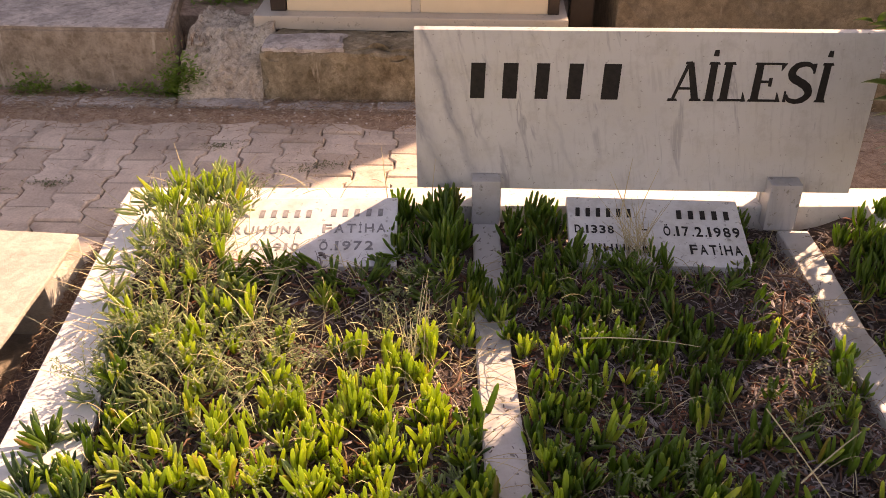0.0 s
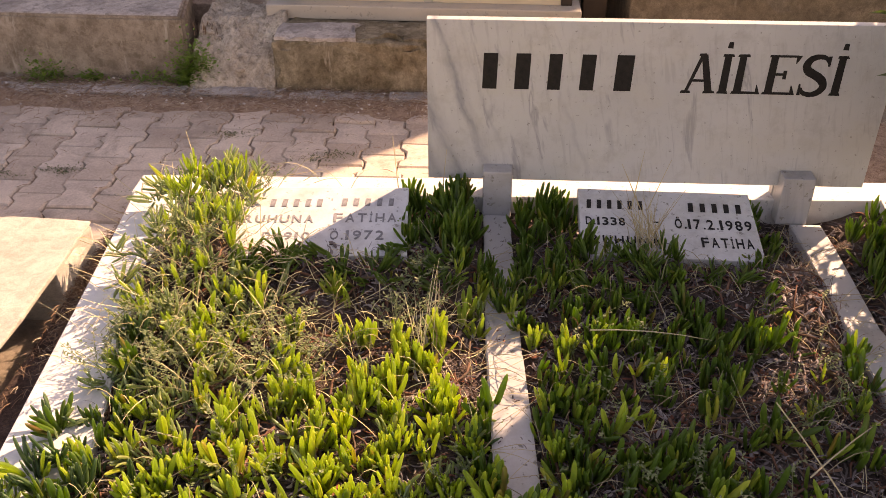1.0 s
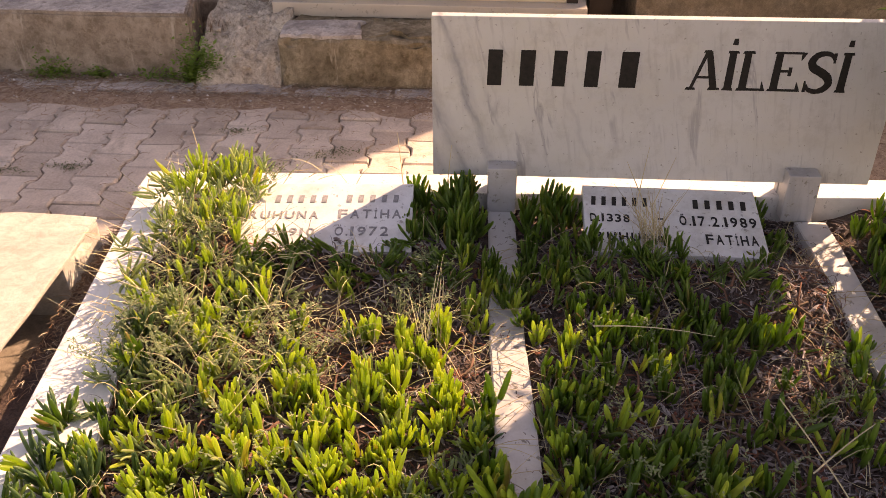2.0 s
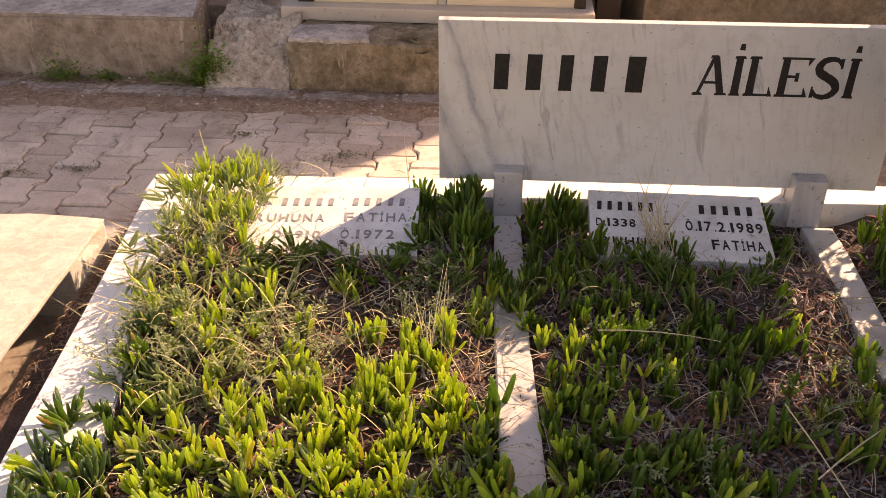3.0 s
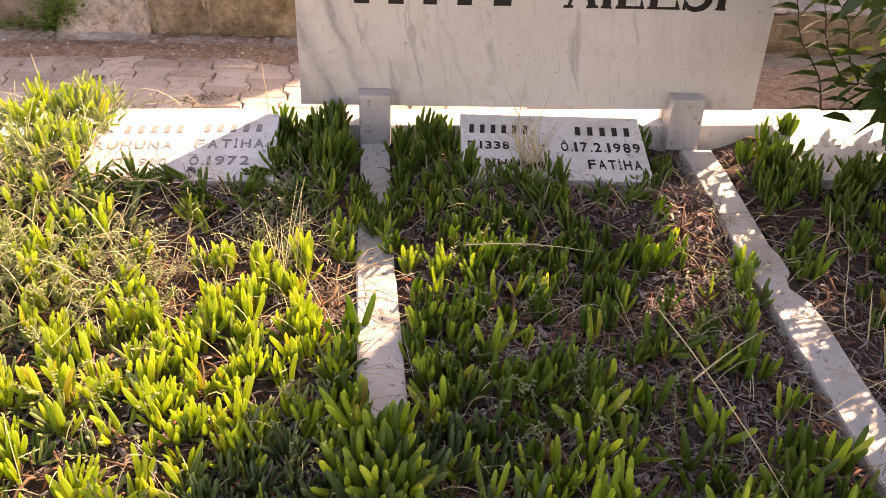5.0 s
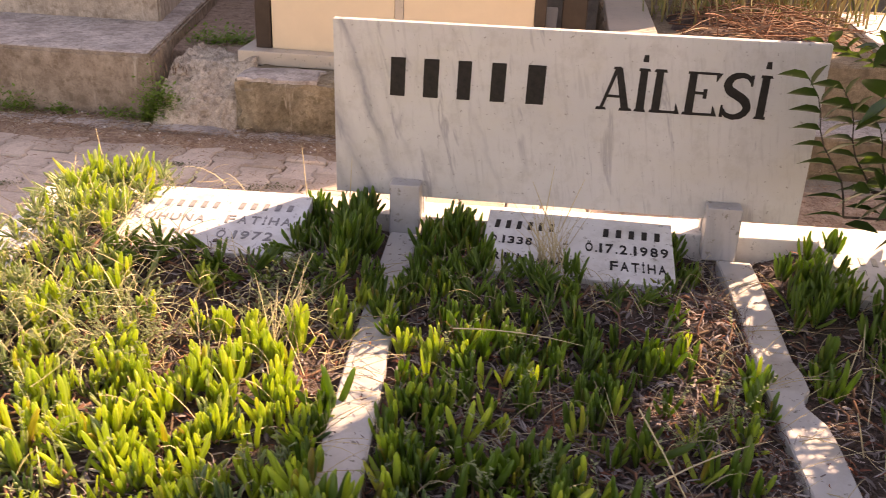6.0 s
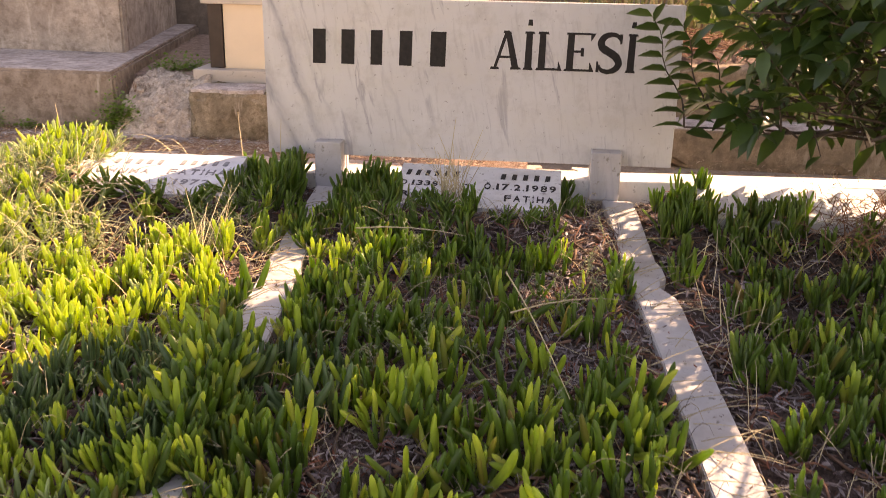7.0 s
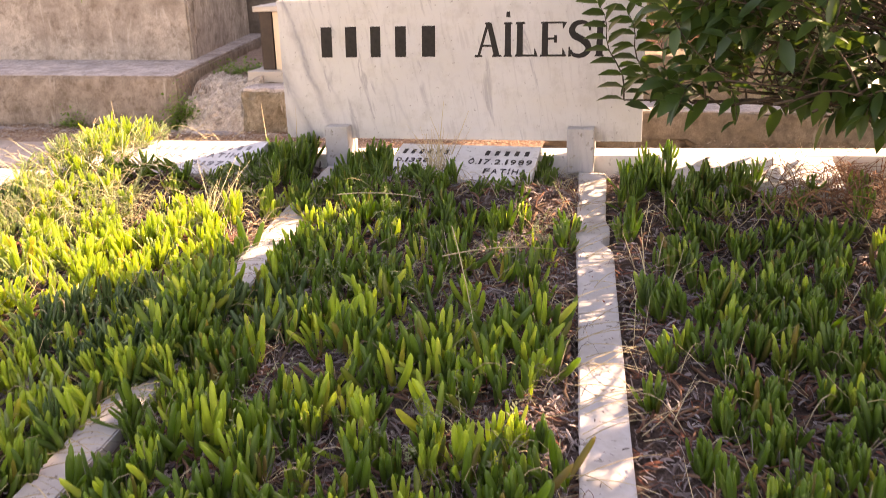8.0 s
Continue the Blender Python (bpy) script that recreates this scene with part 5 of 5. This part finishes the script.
    for i in range(92):
        z0 = r.uniform(0.6, 2.2) if i % 5 else r.uniform(0.25, 0.6)
        start = foot + Vector((0, 0.05, z0))
        while True:
            u, v, z = r.uniform(0.30, 0.60) if i % 3 == 1 else r.uniform(0.55, 2.6), r.uniform(0.45, 1.2), r.uniform(0.95, 2.35) if i % 3 == 1 else r.uniform(0.95, 2.75)
            end = Vector((0.719 * u + 0.695 * v, -0.695 * u + 0.719 * v, z))
            if clear(end) and (end - start).length < 2.2:
                break
        if i % 5 == 0:
            end = Vector((r.uniform(0.9, 1.9), r.uniform(-0.9, 0.1), r.uniform(0.52, 0.95)))
        limb(start, end, 0.003, 0.0016, Vector((0, 0, 0.05)))
        tips.append((start.lerp(end, 0.55), end))
    # upper and outer limbs out of view, placed to shade the beds
    for i in range(58):
        u, v = (r.uniform(0.9, 1.9) if i < 12 else r.uniform(1.75, 2.6)), r.uniform(0.5, 1.3)
        end = Vector((0.719 * u + 0.695 * v, -0.695 * u + 0.719 * v, r.uniform(2.0, 2.75) if i < 12 else r.uniform(0.95, 1.9)))
        start = foot + Vector((0, 0.05, r.uniform(1.2, 2.2)))
        limb(start, end, 0.003, 0.0016, Vector((0, 0, 0.05)))
        tips.append((start.lerp(end, 0.4), end))
    # more foliage out of view, added to darken the grave under the shrub
    side = random.Random(83)
    for i in range(26):
        end = Vector((side.uniform(1.38, 2.1), side.uniform(-1.5, -0.6), side.uniform(0.75, 1.35)))
        start = foot + Vector((0, 0.05, side.uniform(0.4, 0.9)))
        limb(start, end, 0.003, 0.0016, Vector((0, 0, 0.05)))
        for j in range(6):
            p = start.lerp(end, side.uniform(0.6, 1.0))
            e = p + Vector((side.uniform(-0.6, 1), side.uniform(-1, 1), side.uniform(-0.4, 0.7))).normalized() * 0.2
            if e.x > 1.38:
                twig(p, e, 10, 0.085)
    for a, b in tips:
        for j in range(7):
            p = a.lerp(b, r.uniform(0.1, 1.0))
            d = Vector((r.uniform(-1, 1), r.uniform(-1, 1), r.uniform(-0.5, 0.8))).normalized() * r.uniform(0.15, 0.30)
            e = p + d
            if window(e) or not clear(e) or not clear(p) or e.z < 0.46 or e.x < 0.62 or (e.y > -0.12 and e.x < 0.95 and e.z < 0.98):
                continue
            twig(p, e)
    # the near side of the crown, hanging over the divider
    fore = random.Random(23)
    for i in range(27):
        end = Vector((fore.uniform(0.70, 1.30), fore.uniform(-0.98, -0.45), fore.uniform(0.58, 0.98)))
        start = foot + Vector((0, 0.05, end.z * fore.uniform(0.45, 0.75)))
        limb(start, end, 0.004, 0.002, Vector((0, 0, 0.05)))
        for j in range(7):
            p = start.lerp(end, fore.uniform(0.55, 1.0))
            e = p + Vector((fore.uniform(-1, 0.7), fore.uniform(-1, 0.8), fore.uniform(-0.5, 0.8))).normalized() * fore.uniform(0.12, 0.24)
            if e.z > 0.50 and e.x > 0.64 + 0.6 * max(0.0, 0.60 - e.z) and e.y > -1.1:
                twig(p, e, 11, 0.080)
    # low outer twigs that reach towards the headstone
    spray((0.545, -0.385, 0.825), (0.013, -0.020, -0.035), 9, 0.084)
    spray((0.720, 0.20, 0.80), (0.040, 0.0, -0.012), 6, 0.075)
    spray((0.70, -0.70, 0.88), (0.035, -0.012, -0.040), 7, 0.085)
    for a, b in (((0.84, -0.62, 0.55), (0.68, -0.56, 0.62)), ((0.93, -0.62, 0.54), (0.77, -0.62, 0.56)),
                 ((1.05, -0.80, 0.58), (0.84, -0.86, 0.58)), ((1.15, -0.80, 0.56), (0.98, -0.86, 0.54)), ((1.00, -0.60, 0.72), (0.68, -0.50, 0.82))):
        A, B = Vector(a), Vector(b)
        limb(foot + Vector((0, 0.03, A.z - 0.12 - 0.12 * r.random())), A, 0.009, 0.0045, Vector((0, 0, 0.04)))
        twig(A, B, 12, 0.095)
        twig(A.lerp(B, 0.3), B + Vector((0.08, r.uniform(-0.1, 0.1), 0.08)), 9, 0.09)
    # dense out-of-view flank of the crown, placed to shade the middle grave
    flank = random.Random(71)
    for u0, u1, reach, count in ((0.42, 0.58, 0.5, 12), (0.33, 0.45, 0.62, 14), (0.42, 0.60, 1.75, 10), (0.64, 0.95, 1.45, 12), (0.98, 1.18, 0.8, 5)):
        for i in range(count):
            u, v = flank.uniform(u0, u1), flank.uniform(0.5, 1.1)
            end = Vector((0.719 * u + 0.695 * v, -0.695 * u + 0.719 * v, 0.42 + (v + reach + flank.uniform(-0.15, 0.15)) * 0.7265))
            start = foot + Vector((0, 0.05, end.z * 0.75))
            limb(start, end, 0.003, 0.0016, Vector((0, 0, 0.04)))
            for j in range(3):
                p = start.lerp(end, flank.uniform(0.8, 1.0))
                e = p + Vector((flank.uniform(-0.7, 0.7), flank.uniform(-0.7, 0.7), flank.uniform(-0.5, 0.6))).normalized() * 0.18
                if clear(e):
                    twig(p, e, 10, 0.082)
    # the dark heart of the crown
    heart = random.Random(97)
    for i in range(30):
        end = Vector((heart.uniform(1.12, 1.85), heart.uniform(-0.25, 0.30), heart.uniform(0.64, 1.12)))
        start = foot + Vector((0, 0.05, end.z - heart.uniform(0.2, 0.35)))
        limb(start, end, 0.003, 0.0016, Vector((0, 0, 0.04)))
        for j in range(6):
            p = start.lerp(end, heart.uniform(0.5, 1.0))
            e = p + Vector((heart.uniform(-1, 0.8), heart.uniform(-0.8, 0.8), heart.uniform(-0.4, 0.7))).normalized() * heart.uniform(0.14, 0.22)
            if not window(e) and e.x > 1.0 and e.z > 0.52:
                twig(p, e, 10, 0.085)
    # twigs on the far side, beside the end of the headstone
    far = random.Random(41)
    for i in range(9):
        end = Vector((far.uniform(0.98, 1.25), far.uniform(-0.05, 0.26), far.uniform(0.58, 0.84)))
        start = foot + Vector((0, 0.05, end.z - 0.25))
        limb(start, end, 0.009, 0.0045, Vector((0, 0, 0.05)))
        for j in range(3):
            p = start.lerp(end, far.uniform(0.7, 1.0))
            twig(p, p + Vector((far.uniform(-0.6, 0.6), far.uniform(-0.5, 0.5), far.uniform(-0.4, 0.5))).normalized() * 0.16, 8, 0.078)
    # loose twigs added in the sun's line to shade the head of the divider
    head = random.Random(59)
    for i in range(13):
        u, v = 0.50 + 0.42 * (i + head.random()) / 13, head.uniform(0.62, 0.92)
        reach = v - 0.224 + 0.87 * (u - 0.52) + head.uniform(-0.09, 0.09)
        end = Vector((0.719 * u + 0.695 * v, -0.695 * u + 0.719 * v, 0.21 + reach * 0.7265))
        axis = Vector((-1.0, head.uniform(-0.8, 0.5), head.uniform(-0.3, 0.4))).normalized()
        start = end - axis * 0.15
        limb(foot + Vector((0, 0.05, start.z * 0.6)), start, 0.004, 0.002, Vector((0, 0, 0.04)))
        limb(start, end, 0.002, 0.0012, Vector((0, 0, 0.01)))
        for k in range(7):
            side_way = Matrix.Rotation(k * 2.4, 3, axis) @ axis.orthogonal().normalized()
            leaf(start.lerp(end, 0.15 + 0.12 * k), (axis * 0.6 + side_way * 0.75).normalized(), head.uniform(0.06, 0.085), True)
    spray((0.635, -0.36, 0.80), (0.012, -0.018, -0.036), 7, 0.088)
    spray((0.72, -0.34, 0.74), (0.014, -0.010, -0.034), 6, 0.085)
    part("branch_work", (wood_v, wood_f), M_BARK, t, "", True)
    tagged(part("crown", (leaf_v, leaf_f), M_TREE, t, "glossy dark leaves", True), kind="stuff")


shrub()


# ---- small plants and debris of the background ----
def tuft(x, y, z, n, h, spread, mat, name, label, cat, r0=0.0022, seed=1):
    r = random.Random(seed)
    vs, fs = [], []
    for _ in range(n):
        px, py = x + r.gauss(0, spread), y + r.gauss(0, spread)
        a, l = r.uniform(0, 6.28), h * r.uniform(0.5, 1.2)
        lean = r.uniform(0.1, 0.7)
        p = Vector((px, py, z))
        tip = p + Vector((math.cos(a) * lean * l, math.sin(a) * lean * l, l))
        s = Vector((-math.sin(a), math.cos(a), 0)) * r0
        k = len(vs)
        mid = p.lerp(tip, 0.55) + Vector((0, 0, 0.12 * l))
        vs += [tuple(p - s), tuple(p + s), tuple(mid - s), tuple(mid + s), tuple(tip)]
        fs += [(k, k + 1, k + 3, k + 2), (k + 2, k + 3, k + 4)]
    return tagged(part(name, (vs, fs), mat), label, cat, kind="stuff")


def leafy(x, y, z, n, h, spread, label, seed, sx=1.0, size=1.0, mat=None):
    r = random.Random(seed)
    vs, fs = [], []
    for _ in range(n):
        p = Vector((x + r.gauss(0, spread) * sx, y + r.gauss(0, spread) * 0.5, z + abs(r.gauss(0, h * 0.5))))
        a = r.uniform(0, 6.28)
        d = Vector((math.cos(a), math.sin(a), r.uniform(-0.2, 0.9))) * r.uniform(0.009, 0.026) * size
        s = d.cross(Vector((0, 0, 1))).normalized() * d.length * 0.32
        k = len(vs)
        vs += [tuple(p), tuple(p + d * 0.45 + s), tuple(p + d), tuple(p + d * 0.45 - s)]
        fs.append((k, k + 1, k + 2, k + 3))
    return tagged(part("green_weed", (vs, fs), mat or M_WEED), label, "weed", kind="stuff")


leafy(-1.89, 1.32, 0.03, 1300, 0.17, 0.05, "leafy green weed in a corner of the tomb base", 1)
leafy(-2.62, 1.34, 0.02, 560, 0.09, 0.06, "green weed tuft at the foot of a tomb", 2, 0.9, 0.8)
leafy(-2.40, 1.35, 0.02, 200, 0.05, 0.03, "green weed tuft at the foot of a tomb", 3)
leafy(-2.10, 1.34, 0.02, 220, 0.05, 0.06, "green weed tuft at the foot of a tomb", 4)
leafy(-1.80, 2.05, 0.25, 900, 0.07, 0.12, "low green weeds between two tombs", 5)
leafy(-1.2, 1.2, 0.0, 40, 0.03, 0.05, "small weed in the paving edge", 6)
for i, (x, y) in enumerate(((-1.62, 0.86), (-1.45, 0.55), (-1.22, 0.66), (-1.12, 0.70), (-1.65, 0.52), (-2.2, 0.50), (-1.78, 0.32), (-2.45, 0.45))):
    leafy(x, y, -0.002, 170, 0.008, 0.036, "small flat weed growing in the paving joints", 30 + i, 1.5, 0.45, M_SPRIG2)
tuft(0.75, 2.75, 0.42, 150, 0.46, 0.16, M_REED, "reed_grass", "tall dry sunlit grass on a far grave", "grass", 0.006, 8)
tuft(1.25, 2.8, 0.42, 170, 0.44, 0.22, M_REED, "reed_grass", "tall dry sunlit grass on a far grave", "grass", 0.006, 9)
tuft(1.42, 0.28, -0.03, 90, 0.24, 0.06, M_STRAW_LIT, "grass_tuft", "pale dry grass growing behind the far kerb", "grass", 0.002, 21)
tuft(-2.9, 2.6, 0.71, 160, 0.10, 0.2, M_WEED, "grass_tuft", "green grass in the bed of a concrete tomb", "grass", 0.003, 14)
tuft(-0.8, 2.3, 0.66, 160, 0.12, 0.16, M_WEED, "grass_tuft", "green grass in the bed of the tiled tomb", "grass", 0.003, 10)
tuft(-1.84, 1.55, 0.22, 120, 0.05, 0.05, M_NEEDLE, "needle_heap", "dry needles caught beside the mortar ramp", "litter", 0.0015, 12)


def bits(count, mid):
    vs, fs = litter(count, -0.6, 0.8, -2.4, -0.1, 0.011, lambda x, y: KZ + fall(y) - 0.004, lambda x, y: abs(x - mid(y)) < 0.045)
    return vs, fs


tagged(part("leaf_bits", bits(110, centre_x), M_LITTER), "dry leaf bits lying on a marble divider", "litter", kind="stuff")
tagged(part("leaf_bits", bits(80, lambda y: right_x(y) + 0.025), M_LITTER), "dry leaf bits lying on a marble divider", "litter", kind="stuff")


def debris(count, x0, x1, y0, y1, z):
    vs, fs = [], []
    r = random.Random(77)
    for _ in range(count):
        x, y, a, l = r.uniform(x0, x1), r.gauss((y0 + y1) / 2, (y1 - y0) / 3.2), r.uniform(0, 6.28), r.uniform(0.010, 0.05)
        p = Vector((x, y, z + r.uniform(0, 0.012)))
        q = p + Vector((math.cos(a) * l, math.sin(a) * l, r.uniform(-0.004, 0.012)))
        tube(vs, fs, [p, p.lerp(q, 0.5) + Vector((0, 0, 0.004)), q], [0.001, 0.001, 0.0006], 3)
    return vs, fs


tagged(part("pine_needles", debris(7500, -3.2, 0.2, 1.02, 1.40, 0.030), M_NEEDLE), "brown pine needles along the paving edge", "litter", kind="stuff")
tagged(part("pine_needles", debris(2600, -1.815, -1.67, -0.62, 0.12, 0.028), M_NEEDLE), "orange-brown needles in the gap beside the slab", "litter", kind="stuff")
tagged(part("pine_needles", debris(1500, 0.74, 1.95, 0.16, 1.40, 0.0), M_NEEDLE), "brown needles and twigs on bare earth", "litter", kind="stuff")
tagged(part("dry_twigs", debris(260, -2.6, -0.6, 0.2, 1.1, 0.002), M_NEEDLE), "few dry straws lying on the paving", "litter", kind="stuff")


def pebbles(count, x0, x1, y0, y1, z):
    r = random.Random(15)
    vs, fs = [], []
    for _ in range(count):
        x, y, s = r.uniform(x0, x1), r.uniform(y0, y1), 0.002 + 0.007 * r.random() ** 3
        k = len(vs)
        for dx, dy, dz in ((1, 0, 0.2), (0, 1, 0.1), (-1, 0, 0.2), (0, -1, 0.3), (0, 0, 1), (0, 0, -0.5)):
            vs.append((x + dx * s * r.uniform(0.7, 1.2), y + dy * s, z + dz * s))
        for i in range(4):
            fs += [(k + i, k + (i + 1) % 4, k + 4), (k + (i + 1) % 4, k + i, k + 5)]
    return vs, fs


tagged(part("grit", pebbles(520, -3.0, -0.1, 1.02, 1.36, 0.036), M_PEBBLE), "pale grit along the paving edge", "gravel", kind="stuff")


# ---- paving blocks ----
def paver_shape():
    a, b, h = 0.0900, 0.0650, 0.0975
    right = [(a, -h), (a, -0.062), (b, -0.036), (b, 0.036), (a, 0.062), (a, h)]
    return right + [(-x, y) for x, y in reversed(right)]


paver_me = bpy.data.meshes.new("paver")
paver_vs, paver_fs = extrude_poly(paver_shape(), -0.05, 0.0, 0.006, 0.007)
paver_me.from_pydata(paver_vs, [], paver_fs)
paver_me.materials.append(M_PAVER)
for ix in range(-20, 12):
    x = ix * 0.16 + 0.02
    for iy in range(-4, 6):
        y = 0.215 + iy * 0.2 + (0.1 if ix % 2 else 0.0)
        if not (0.115 < y + 0.02 < 1.20) and not (x < -1.75 and -0.25 < y < 1.2):
            continue
        if x > -1.78 and y < 0.215:
            continue
        if x < -3.1 or x > 0.75:
            continue
        ob = new("paver", paver_me)
        ob.parent = paving
        ob.matrix_local = pose(x + rng.uniform(-0.002, 0.002), y + rng.uniform(-0.002, 0.002), rng.uniform(-0.006, 0.004), rng.uniform(-1.4, 1.4), rng.uniform(-1.4, 1.4), rng.uniform(-1.2, 1.2))
